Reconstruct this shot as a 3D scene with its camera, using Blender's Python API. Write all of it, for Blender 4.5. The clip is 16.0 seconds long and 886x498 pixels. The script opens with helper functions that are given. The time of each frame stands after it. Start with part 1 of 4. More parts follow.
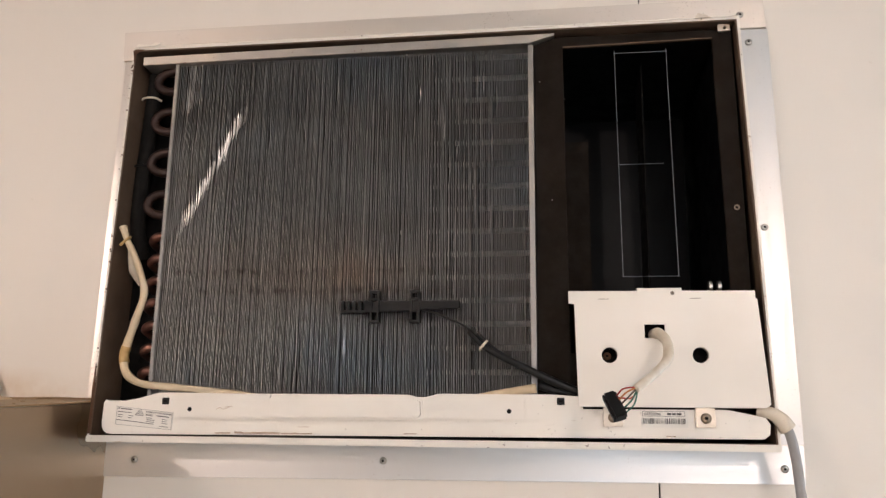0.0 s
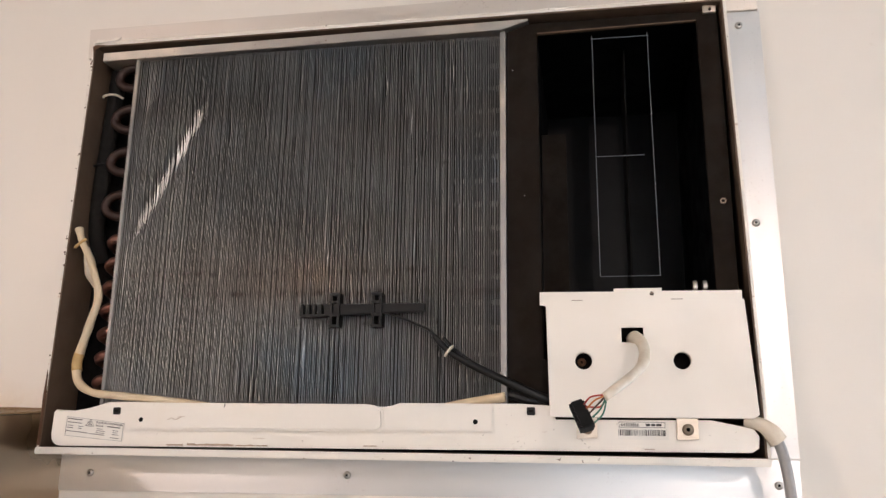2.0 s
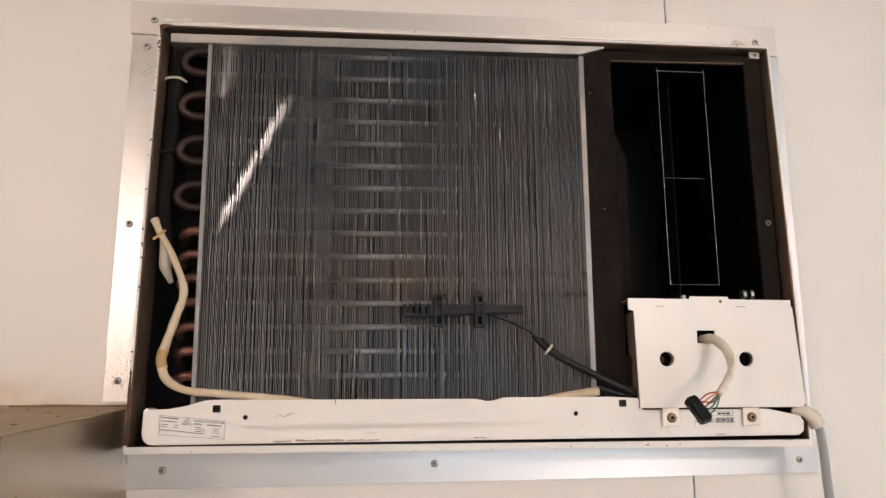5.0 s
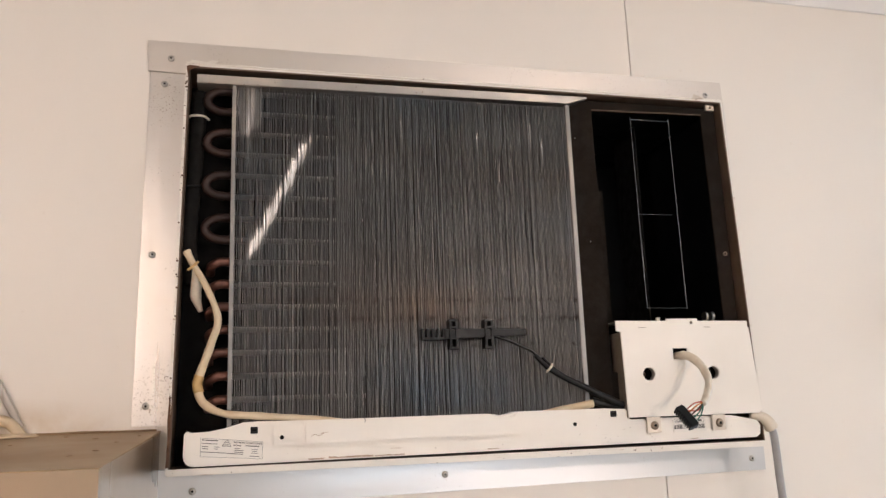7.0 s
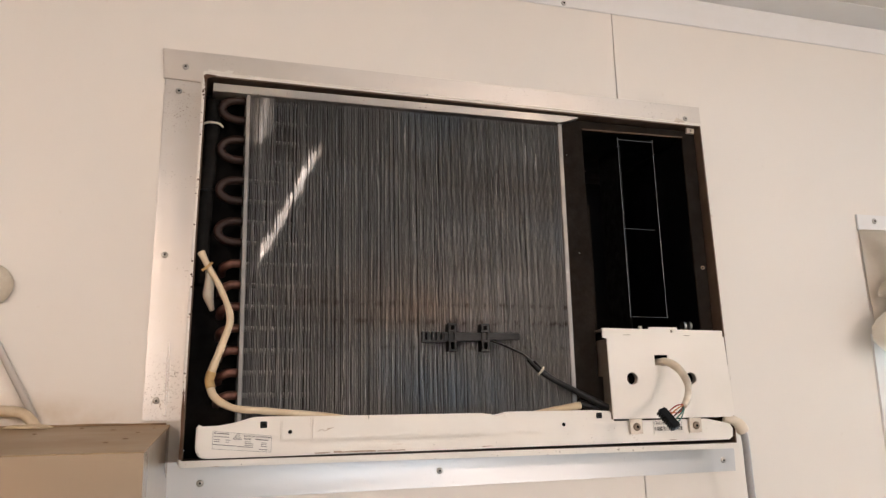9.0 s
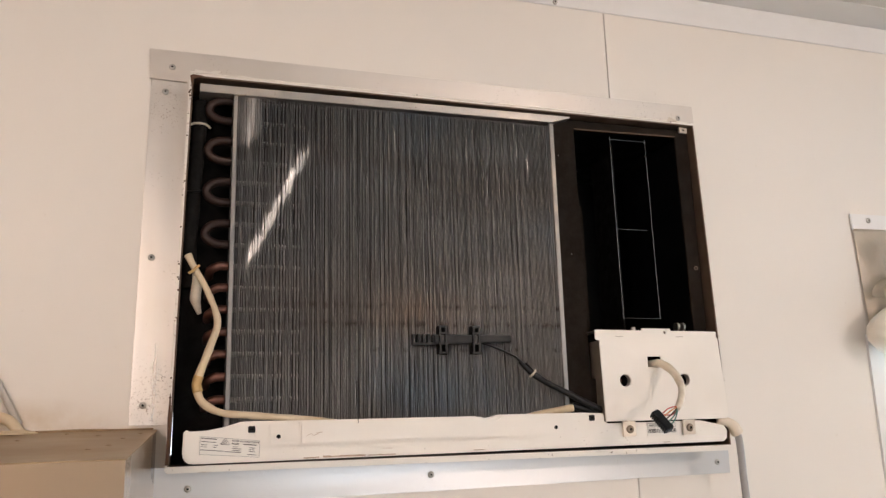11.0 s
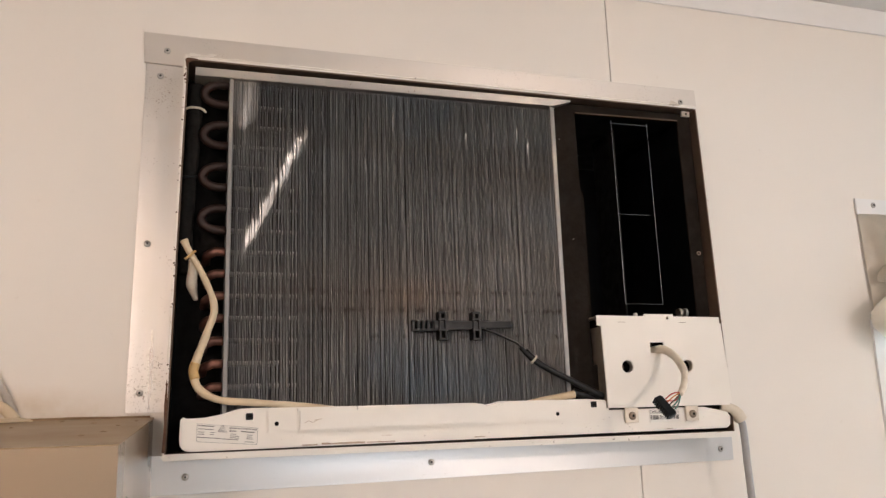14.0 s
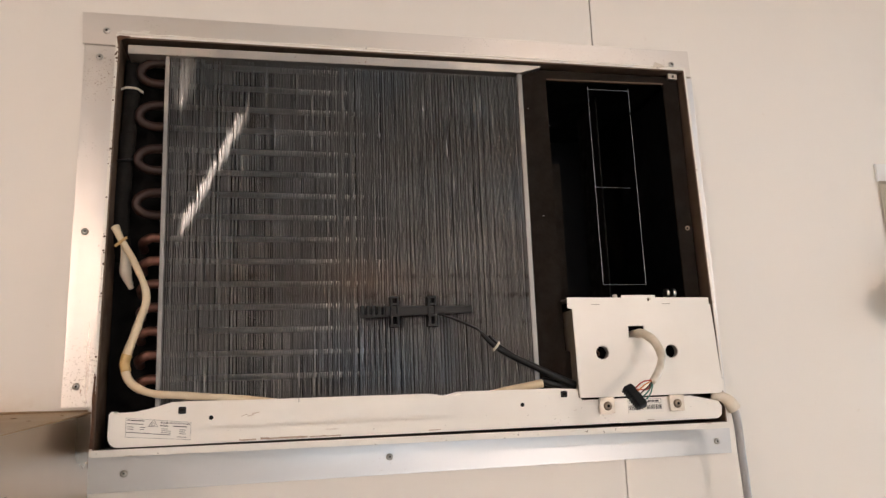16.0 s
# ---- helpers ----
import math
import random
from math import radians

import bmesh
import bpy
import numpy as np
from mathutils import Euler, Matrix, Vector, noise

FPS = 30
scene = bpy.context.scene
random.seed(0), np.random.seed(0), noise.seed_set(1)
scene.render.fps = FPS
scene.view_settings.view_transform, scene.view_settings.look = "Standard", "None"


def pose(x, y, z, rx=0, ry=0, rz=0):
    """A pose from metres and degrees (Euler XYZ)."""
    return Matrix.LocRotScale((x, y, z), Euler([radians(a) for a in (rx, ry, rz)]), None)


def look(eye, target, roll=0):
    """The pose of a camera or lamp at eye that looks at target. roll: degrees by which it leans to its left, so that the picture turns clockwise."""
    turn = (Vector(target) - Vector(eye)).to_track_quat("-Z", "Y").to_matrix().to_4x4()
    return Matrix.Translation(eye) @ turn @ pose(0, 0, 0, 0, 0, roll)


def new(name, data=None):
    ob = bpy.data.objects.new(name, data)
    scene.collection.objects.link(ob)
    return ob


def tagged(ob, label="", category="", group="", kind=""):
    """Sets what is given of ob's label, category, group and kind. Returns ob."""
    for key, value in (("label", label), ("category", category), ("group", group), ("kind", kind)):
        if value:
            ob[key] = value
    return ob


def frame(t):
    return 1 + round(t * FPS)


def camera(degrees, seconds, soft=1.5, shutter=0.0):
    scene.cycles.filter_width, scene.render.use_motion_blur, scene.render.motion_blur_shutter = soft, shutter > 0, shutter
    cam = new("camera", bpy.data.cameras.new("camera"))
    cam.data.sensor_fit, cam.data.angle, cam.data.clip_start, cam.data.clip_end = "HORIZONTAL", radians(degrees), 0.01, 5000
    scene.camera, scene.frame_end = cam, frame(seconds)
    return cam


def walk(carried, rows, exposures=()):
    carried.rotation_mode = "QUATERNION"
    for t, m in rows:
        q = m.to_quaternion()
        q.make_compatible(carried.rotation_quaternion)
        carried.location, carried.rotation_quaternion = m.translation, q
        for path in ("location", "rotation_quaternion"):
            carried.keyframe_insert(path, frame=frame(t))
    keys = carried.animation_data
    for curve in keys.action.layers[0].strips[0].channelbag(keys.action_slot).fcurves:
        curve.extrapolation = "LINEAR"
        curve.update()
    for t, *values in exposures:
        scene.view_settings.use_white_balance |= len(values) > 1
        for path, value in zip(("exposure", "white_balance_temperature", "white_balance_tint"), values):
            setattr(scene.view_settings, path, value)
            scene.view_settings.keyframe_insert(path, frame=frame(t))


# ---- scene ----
cam = camera(57.2, 16.0, soft=1.4, shutter=0.25)
PATH = [
    (0, (0.164, -0.799, 1.633), (-0.099, 1.137, 2.06), 0.7),
    (0.5, (0.162, -0.795, 1.633), (-0.087, 1.145, 2.051), 0.5),
    (1, (0.166, -0.794, 1.629), (-0.088, 1.142, 2.059), 0.6),
    (1.5, (0.169, -0.79, 1.629), (-0.085, 1.145, 2.065), 0.7),
    (2, (0.215, -0.741, 1.632), (-0.122, 1.177, 2.09), 0.8),
    (2.5, (0.221, -0.703, 1.637), (-0.152, 1.211, 2.084), 1.0),
    (3, (0.107, -0.743, 1.633), (-0.114, 1.195, 2.073), 0.0),
    (3.5, (-0.012, -0.771, 1.642), (0.013, 1.185, 2.059), -0.7),
    (4, (-0.054, -0.793, 1.66), (0.09, 1.168, 2.027), -0.5),
    (6.5, (-0.151, -0.83, 1.653), (0.186, 1.102, 2.049), -1.5),
    (7, (-0.222, -0.862, 1.66), (0.282, 1.031, 2.063), -2.1),
    (7.5, (-0.249, -0.889, 1.654), (0.294, 0.99, 2.072), -2.1),
    (8, (-0.268, -0.896, 1.654), (0.295, 0.977, 2.068), -1.6),
    (8.5, (-0.274, -0.901, 1.654), (0.305, 0.969, 2.063), -1.3),
    (9, (-0.28, -0.893, 1.649), (0.325, 0.965, 2.073), -1.3),
    (11.5, (-0.269, -0.886, 1.652), (0.349, 0.968, 2.077), -1.7),
    (12, (-0.267, -0.888, 1.648), (0.359, 0.965, 2.069), -1.7),
    (12.5, (-0.264, -0.89, 1.648), (0.355, 0.966, 2.064), -1.7),
    (13, (-0.262, -0.888, 1.648), (0.349, 0.971, 2.063), -1.6),
    (13.5, (-0.265, -0.881, 1.647), (0.35, 0.977, 2.059), -1.7),
    (14, (-0.265, -0.875, 1.646), (0.345, 0.985, 2.054), -1.8),
    (14.5, (-0.261, -0.867, 1.646), (0.35, 0.995, 2.044), -2.0),
    (15, (-0.247, -0.858, 1.641), (0.352, 1.009, 2.035), -2.4),
    (15.5, (-0.207, -0.854, 1.644), (0.358, 1.024, 2.034), -2.4),
    (16, (-0.134, -0.848, 1.645), (0.314, 1.062, 2.033), -2.2),
]
EXPOSURES = [(0.0, 0.02, 6300, 10), (2.0, 0.08, 6150, 10), (3.5, 0.03, 6180, 10), (6.5, 0.09, 6230, 10), (9.0, 0.0, 6400, 10), (12.5, 0.0, 6340, 10), (16.0, -0.05, 6420, 10)]
walk(cam, [(t, look(eye, target, roll)) for t, eye, target, roll in PATH], EXPOSURES)

# ---- light ----
world = bpy.data.worlds.new("sky")
scene.world = world
world.use_nodes = True
wt = world.node_tree
sky = wt.nodes.new("ShaderNodeTexSky")
sky.sky_type, sky.sun_disc, sky.sun_elevation, sky.sun_rotation = "NISHITA", False, radians(40), radians(20)
wt.links.new(sky.outputs[0], wt.nodes["Background"].inputs[0])
wt.nodes["Background"].inputs[1].default_value = 0.12


def lamp(name, kind, energy, colour, matrix, size=0.1, size_y=None):
    data = bpy.data.lights.new(name, kind)
    data.energy, data.color = energy, colour
    if kind == "AREA":
        data.size = size
        if size_y:
            data.shape, data.size_y = "RECTANGLE", size_y
    else:
        data.shadow_soft_size = size
    ob = new(name, data)
    ob.matrix_world = matrix
    return ob


WARM = (1.0, 0.80, 0.70)
COOL = (0.66, 0.82, 1.0)
lamp("room_lamp", "POINT", 23.3, WARM, pose(0.88, -1.95, 2.09), 0.03)
lamp("room_lamp", "POINT", 21.3, WARM, pose(-1.10, -1.75, 2.12), 0.03)
lamp("window_daylight", "AREA", 30, COOL, pose(1.12, 0.03, 1.36, -90, 0, 0), 0.86, 0.70)

# ---- materials ----


class Mat:
    """A node material, built step by step."""

    def __init__(self, name, colour, rough=0.5, metal=0.0, spec=0.5):
        self.m = bpy.data.materials.new(name)
        self.m.use_nodes = True
        self.t = self.m.node_tree
        self.b = self.t.nodes["Principled BSDF"]
        self.b.inputs["Base Color"].default_value = (*colour, 1)
        self.b.inputs["Roughness"].default_value = rough
        self.b.inputs["Metallic"].default_value = metal
        self.b.inputs["Specular IOR Level"].default_value = spec
        self.colour = None
        co = self.t.nodes.new("ShaderNodeTexCoord")
        self.co = co.outputs["Object"]
        self.base = colour
        self.heights = []

    def noise(self, scale, stretch=(1, 1, 1), detail=4.0, rough=0.55, shift=0.0):
        mp = self.t.nodes.new("ShaderNodeMapping")
        mp.inputs["Scale"].default_value = stretch
        mp.inputs["Location"].default_value = (shift, shift * 0.7, shift * 1.3)
        self.t.links.new(self.co, mp.inputs["Vector"])
        n = self.t.nodes.new("ShaderNodeTexNoise")
        n.inputs["Scale"].default_value, n.inputs["Detail"].default_value = scale, detail
        n.inputs["Roughness"].default_value = rough
        self.t.links.new(mp.outputs[0], n.inputs["Vector"])
        return n.outputs["Fac"]

    def ramp(self, value, a, b, lo=0.0, hi=1.0):
        r = self.t.nodes.new("ShaderNodeMapRange")
        r.inputs["From Min"].default_value, r.inputs["From Max"].default_value = a, b
        r.inputs["To Min"].default_value, r.inputs["To Max"].default_value = lo, hi
        self.t.links.new(value, r.inputs["Value"])
        return r.outputs["Result"]

    def spot(self, x, z, r, flat=1.0):
        """1 at the place (x, z), falling to 0 at r across and r * flat in height."""
        mp = self.t.nodes.new("ShaderNodeMapping")
        mp.vector_type = "TEXTURE"
        mp.inputs["Location"].default_value = (x, 0, z)
        mp.inputs["Scale"].default_value = (r, 1000, r * flat)
        self.t.links.new(self.co, mp.inputs["Vector"])
        n = self.t.nodes.new("ShaderNodeVectorMath")
        n.operation = "LENGTH"
        self.t.links.new(mp.outputs[0], n.inputs[0])
        return self.ramp(n.outputs["Value"], 0.1, 1.0, 1, 0)

    def times(self, a, b):
        n = self.t.nodes.new("ShaderNodeMath")
        n.operation = "MULTIPLY"
        self.t.links.new(a, n.inputs[0])
        self.t.links.new(b, n.inputs[1])
        return n.outputs[0]

    def random(self):
        return self.t.nodes.new("ShaderNodeObjectInfo").outputs["Random"]

    def axis(self, k):
        s = self.t.nodes.new("ShaderNodeSeparateXYZ")
        self.t.links.new(self.co, s.inputs[0])
        return s.outputs[k]

    def tint(self, value, colour):
        mix = self.t.nodes.new("ShaderNodeMix")
        mix.data_type = "RGBA"
        self.t.links.new(value, mix.inputs[0])
        if self.colour:
            self.t.links.new(self.colour, mix.inputs[6])
        else:
            mix.inputs[6].default_value = (*self.base, 1)
        mix.inputs[7].default_value = (*colour, 1)
        self.colour = mix.outputs[2]
        self.t.links.new(self.colour, self.b.inputs["Base Color"])
        return self

    def rough(self, value):
        self.t.links.new(value, self.b.inputs["Roughness"])
        return self

    def metal(self, value):
        self.t.links.new(value, self.b.inputs["Metallic"])
        return self

    def brush(self, spread, amount):
        """Stretch the gloss across the brushing, in the direction spread."""
        v = self.t.nodes.new("ShaderNodeCombineXYZ")
        for k in range(3):
            v.inputs[k].default_value = spread[k]
        self.b.inputs["Anisotropic"].default_value = amount
        self.t.links.new(v.outputs[0], self.b.inputs["Tangent"])
        return self

    def bump(self, value, strength, distance=0.001):
        n = self.t.nodes.new("ShaderNodeBump")
        n.inputs["Strength"].default_value, n.inputs["Distance"].default_value = strength, distance
        self.t.links.new(value, n.inputs["Height"])
        if self.heights:
            self.t.links.new(self.heights[-1], n.inputs["Normal"])
        self.heights.append(n.outputs[0])
        self.t.links.new(n.outputs[0], self.b.inputs["Normal"])
        return self


def wall_paint():
    m = Mat("panel_paint", (0.80, 0.752, 0.682), 0.42)
    m.tint(m.ramp(m.noise(2.2), 0.35, 0.75, 0, 0.35), (0.76, 0.72, 0.66))
    m.tint(m.ramp(m.noise(90, detail=2), 0.70, 0.80, 0, 0.25), (0.62, 0.55, 0.45))
    # grease spread over the wall where the hood meets it
    m.tint(m.times(m.spot(-0.44, 1.655, 0.17, 0.22), m.ramp(m.noise(22, shift=4.0), 0.38, 0.66, 0, 0.75)), (0.52, 0.37, 0.20))
    m.rough(m.ramp(m.noise(6), 0.3, 0.7, 0.36, 0.52))
    return m.bump(m.noise(260), 0.12, 0.0004).m


def brushed(name, stretch, stain=0.4, base=(0.66, 0.65, 0.635), metallic=0.80, rough0=0.32, marks=()):
    """Mill aluminium, with rolling marks along the sheet, white corrosion and dark specks."""
    m = Mat(name, base, 0.34, metallic)
    m.tint(m.ramp(m.noise(30, stretch), 0.35, 0.7, 0, 0.35), (0.60, 0.59, 0.57))
    m.tint(m.ramp(m.noise(9, shift=3.0), 0.5, 0.75, 0, stain), (0.66, 0.58, 0.48))
    patch = m.ramp(m.noise(14, shift=11.0), 0.50, 0.60)
    m.tint(m.times(patch, m.ramp(m.noise(420, detail=3, shift=7.0), 0.63, 0.69, 0, stain)), (0.16, 0.10, 0.06))
    for x, z, wide, tall, fine, colour in marks:
        m.tint(m.times(m.spot(x, z, wide, tall), m.ramp(m.noise(fine, detail=3, shift=x + z), 0.60, 0.66, 0, 0.75)), colour)
    m.rough(m.ramp(m.noise(60, stretch, shift=1.0), 0.3, 0.7, rough0, rough0 + 0.16))
    m.brush((1, 0, 0) if stretch[2] < 1 else (0, 0, 1), 0.5)
    m.bump(m.noise(5, shift=2.0), 0.12, 0.004)
    return m.bump(m.noise(160, stretch), 0.10, 0.0005).m


def enamel(name, rust, base=(0.84, 0.795, 0.72)):
    m = Mat(name, base, 0.36)
    m.tint(m.ramp(m.noise(14), 0.4, 0.8, 0, 0.4), (0.72, 0.66, 0.57))
    if rust:
        m.tint(m.ramp(m.noise(150, (0.25, 1, 1.6), shift=5.0), 0.66, 0.74, 0, rust), (0.33, 0.19, 0.10))
        m.tint(m.ramp(m.noise(240, detail=2, shift=9.0), 0.70, 0.76, 0, rust), (0.12, 0.07, 0.04))
    m.rough(m.ramp(m.noise(25), 0.3, 0.7, 0.30, 0.45))
    return m.bump(m.noise(400), 0.06, 0.0004).m


def plain(name, colour, rough, worn, metal=0.0, scale=60, amount=0.5, bump=0.15, spec=0.5):
    m = Mat(name, colour, rough, metal, spec)
    m.tint(m.ramp(m.noise(scale), 0.4, 0.75, 0, amount), worn)
    m.tint(m.ramp(m.noise(scale * 4, shift=4.0), 0.55, 0.8, 0, amount * 0.6), worn)
    m.rough(m.ramp(m.noise(scale * 1.7, shift=2.0), 0.3, 0.7, rough * 0.8, min(1, rough * 1.25)))
    return m.bump(m.noise(scale * 6), bump, 0.0006).m


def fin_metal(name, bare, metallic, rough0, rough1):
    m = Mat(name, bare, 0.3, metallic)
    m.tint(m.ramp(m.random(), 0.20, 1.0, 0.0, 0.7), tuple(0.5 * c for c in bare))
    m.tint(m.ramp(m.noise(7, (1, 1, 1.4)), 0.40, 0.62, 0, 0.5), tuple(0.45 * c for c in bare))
    # bluish patches: reflected daylight put into the colour
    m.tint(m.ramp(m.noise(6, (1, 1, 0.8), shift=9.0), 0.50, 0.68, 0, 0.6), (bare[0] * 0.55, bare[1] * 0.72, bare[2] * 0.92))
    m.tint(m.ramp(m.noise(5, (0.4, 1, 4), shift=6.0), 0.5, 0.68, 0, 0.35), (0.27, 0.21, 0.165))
    m.tint(m.times(m.spot(-0.030, 1.774, 0.085, 0.36), m.ramp(m.noise(60, (1, 1, 0.5), shift=1.5), 0.35, 0.65, 0.10, 0.45)), (0.50, 0.34, 0.23))
    # brown tide marks across the coil
    z = m.axis(2)
    for low, wide, lo in ((1.7745, 0.009, 0.50), (1.7545, 0.010, 0.48), (1.7285, 0.007, 0.54), (1.876, 0.006, 0.56)):
        band = m.times(m.ramp(z, low, low + wide * 0.4), m.ramp(z, low + wide * 0.6, low + wide, 1, 0))
        m.tint(m.times(band, m.ramp(m.noise(150, (1, 1, 0.6), shift=low), lo, lo + 0.12, 0, 0.8)), (0.07, 0.04, 0.025))
    return m.rough(m.ramp(m.noise(40), 0.3, 0.7, rough0, rough1))


def greasy_steel():
    m = Mat("greasy_steel", (0.36, 0.245, 0.135), 0.5, 0.1, 0.2)
    m.tint(m.ramp(m.noise(4), 0.4, 0.7, 0, 0.45), (0.28, 0.185, 0.105))
    return m.rough(m.ramp(m.noise(8), 0.3, 0.7, 0.35, 0.55)).m


def glow(name, colour, strength):
    m = bpy.data.materials.new(name)
    m.use_nodes = True
    t = m.node_tree
    t.nodes.remove(t.nodes["Principled BSDF"])
    e = t.nodes.new("ShaderNodeEmission")
    e.inputs[0].default_value, e.inputs[1].default_value = (*colour, 1), strength
    t.links.new(e.outputs[0], t.nodes["Material Output"].inputs[0])
    return m


def glass():
    m = Mat("window_glass", (1, 1, 1), 0.02)
    m.b.inputs["Transmission Weight"].default_value = 1.0
    return m.m


def vinyl():
    m = Mat("blind_vinyl", (0.80, 0.73, 0.62), 0.30)
    m.tint(m.ramp(m.noise(18), 0.4, 0.7, 0, 0.5), (0.70, 0.61, 0.48))
    m.b.inputs["Transmission Weight"].default_value = 0.08
    return m.bump(m.noise(30), 0.5, 0.004).m


PAINT = wall_paint()
ALU_H = brushed("flashing_aluminium", (0.05, 1, 1), 0.18, (0.60, 0.60, 0.60), 0.9, 0.28)
ALU_R = brushed("flashing_aluminium_bright", (1, 1, 0.05), 0.15)
# top strip's copy: the ceiling's warm reflection put into the base colour
ALU_T = brushed("flashing_aluminium_warm", (0.05, 1, 1), 0.3, (0.70, 0.645, 0.585))
ALU_V = brushed("flashing_aluminium_upright", (1, 1, 0.05), 0.45, (0.76, 0.71, 0.66), 0.8, 0.24, (
    (-0.298, 1.690, 0.034, 1.5, 420, (0.40, 0.35, 0.30)), (-0.300, 1.680, 0.026, 1.2, 330, (0.22, 0.15, 0.10)),
    (-0.285, 1.705, 0.014, 1.6, 420, (0.10, 0.06, 0.035)), (-0.290, 2.000, 0.024, 1.4, 460, (0.24, 0.12, 0.06))))
ALU_PLATE = brushed("coil_plate_aluminium", (1, 1, 0.1), 0.6, (0.16, 0.155, 0.15), 0.7, 0.42)
ALU_STRIP = brushed("coil_strip_aluminium", (0.08, 1, 1), 0.9, (0.38, 0.345, 0.31))
STEEL = plain("stainless_sheet", (0.37, 0.285, 0.205), 0.26, (0.32, 0.235, 0.16), 1.0, scale=3, amount=0.2, bump=0.03)
GREASE = greasy_steel()
ENAMEL = enamel("white_enamel", 0.0)
ENAMEL_RUST = enamel("white_enamel_worn", 0.4)
RIM = enamel("sleeve_paint", 0.8, (0.78, 0.74, 0.67))
LINING = plain("dark_lining", (0.10, 0.066, 0.045), 0.6, (0.14, 0.092, 0.06), scale=30, amount=0.8, spec=0.2)
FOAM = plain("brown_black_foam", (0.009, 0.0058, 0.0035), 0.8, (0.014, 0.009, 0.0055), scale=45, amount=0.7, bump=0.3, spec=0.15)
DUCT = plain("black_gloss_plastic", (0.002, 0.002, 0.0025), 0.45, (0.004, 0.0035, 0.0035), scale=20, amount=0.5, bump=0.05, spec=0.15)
BLACK = plain("black_plastic", (0.0055, 0.0052, 0.005), 0.42, (0.014, 0.013, 0.012), scale=80, spec=0.25)
RUBBER = plain("black_cable", (0.006, 0.0056, 0.0055), 0.45, (0.015, 0.014, 0.013), scale=120, spec=0.3)
FIN = fin_metal("fin_aluminium", (0.84, 0.835, 0.83), 1.0, 0.30, 0.42).m
# darker copy for the deep fin sides: the gaps' shade put into colour
FIN_DEEP = fin_metal("fin_shaded_aluminium", (0.12, 0.115, 0.11), 0.6, 0.45, 0.6).m
FIN_EDGE = fin_metal("fin_edge_aluminium", (0.42, 0.415, 0.405), 0.85, 0.34, 0.46).brush((1, 0, 0), 0.5).m
TUBE = plain("fin_collar_metal", (0.93, 0.91, 0.88), 0.36, (0.5, 0.46, 0.42), 1.0, scale=40)
# aged copper of the upper bends, darkened for the shadow they lie in
COPPER = plain("aged_shaded_copper", (0.024, 0.012, 0.009), 0.5, (0.034, 0.013, 0.008), 0.35, scale=70, amount=0.9)
PIPE_FOAM = plain("pipe_foam", (0.010, 0.009, 0.008), 0.8, (0.022, 0.019, 0.016), scale=90, spec=0.15)
# lighter copy for the lower bends, glints put into the colour
COPPER_L = plain("glint_copper", (0.24, 0.11, 0.08), 0.4, (0.07, 0.035, 0.027), 0.7, scale=70, amount=0.8)
SLEEVING = plain("yellowed_sleeving", (0.66, 0.55, 0.39), 0.6, (0.50, 0.35, 0.19), scale=22, amount=0.7, bump=0.35)
SLEEVING_W = plain("white_sleeving", (0.70, 0.62, 0.50), 0.5, (0.52, 0.40, 0.28), scale=60, amount=0.6, bump=0.3)
TAPE = plain("amber_tape", (0.50, 0.33, 0.13), 0.4, (0.38, 0.22, 0.08), scale=90)
TIE = plain("nylon_tie", (0.68, 0.62, 0.50), 0.4, (0.5, 0.43, 0.33), scale=150)
CORD = plain("grey_cord", (0.34, 0.33, 0.32), 0.5, (0.26, 0.25, 0.24), scale=70)
SHADOW_GREY = plain("shadow_grey", (0.55, 0.51, 0.46), 0.5, (0.47, 0.43, 0.38), scale=40)
SCREW = plain("screw_steel", (0.52, 0.50, 0.46), 0.35, (0.25, 0.22, 0.19), 1.0, scale=300)
GUARD = plain("guard_wire_steel", (0.22, 0.23, 0.245), 0.4, (0.12, 0.12, 0.13), 0.9, scale=200)
# near-black for holes and hollows, their shade put into the colour
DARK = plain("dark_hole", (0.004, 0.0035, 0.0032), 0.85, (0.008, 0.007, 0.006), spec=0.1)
TAB = plain("tab_steel", (0.62, 0.55, 0.46), 0.4, (0.42, 0.33, 0.25), 0.7, scale=90)
BOLT = plain("dull_bolt", (0.30, 0.24, 0.18), 0.45, (0.16, 0.11, 0.08), 0.8, scale=200)
GALV = plain("galvanised_steel", (0.30, 0.245, 0.19), 0.5, (0.18, 0.13, 0.09), 0.5, scale=60)
STICKER = plain("label_paper", (0.80, 0.77, 0.71), 0.45, (0.72, 0.67, 0.59), scale=50, bump=0.02)
INK = plain("label_ink", (0.035, 0.032, 0.03), 0.6, (0.08, 0.075, 0.07), scale=200, bump=0.0)
TRIM_W = plain("white_trim", (0.80, 0.79, 0.77), 0.35, (0.74, 0.72, 0.68), scale=12, bump=0.02)
CEIL = plain("ceiling_panel", (0.74, 0.72, 0.68), 0.5, (0.70, 0.67, 0.62), scale=6, bump=0.03)
FLOOR = plain("floor_vinyl", (0.16, 0.14, 0.12), 0.5, (0.11, 0.10, 0.09), scale=14)
WIRE_R = plain("wire_red", (0.45, 0.05, 0.03), 0.4, (0.3, 0.03, 0.02))
WIRE_G = plain("wire_green", (0.05, 0.17, 0.12), 0.4, (0.03, 0.1, 0.07))
WIRE_O = plain("wire_orange", (0.60, 0.22, 0.05), 0.4, (0.4, 0.13, 0.03))
WIRE_K = plain("wire_brown", (0.09, 0.05, 0.03), 0.4, (0.05, 0.03, 0.02))
VINYL = vinyl()
GLASS = glass()
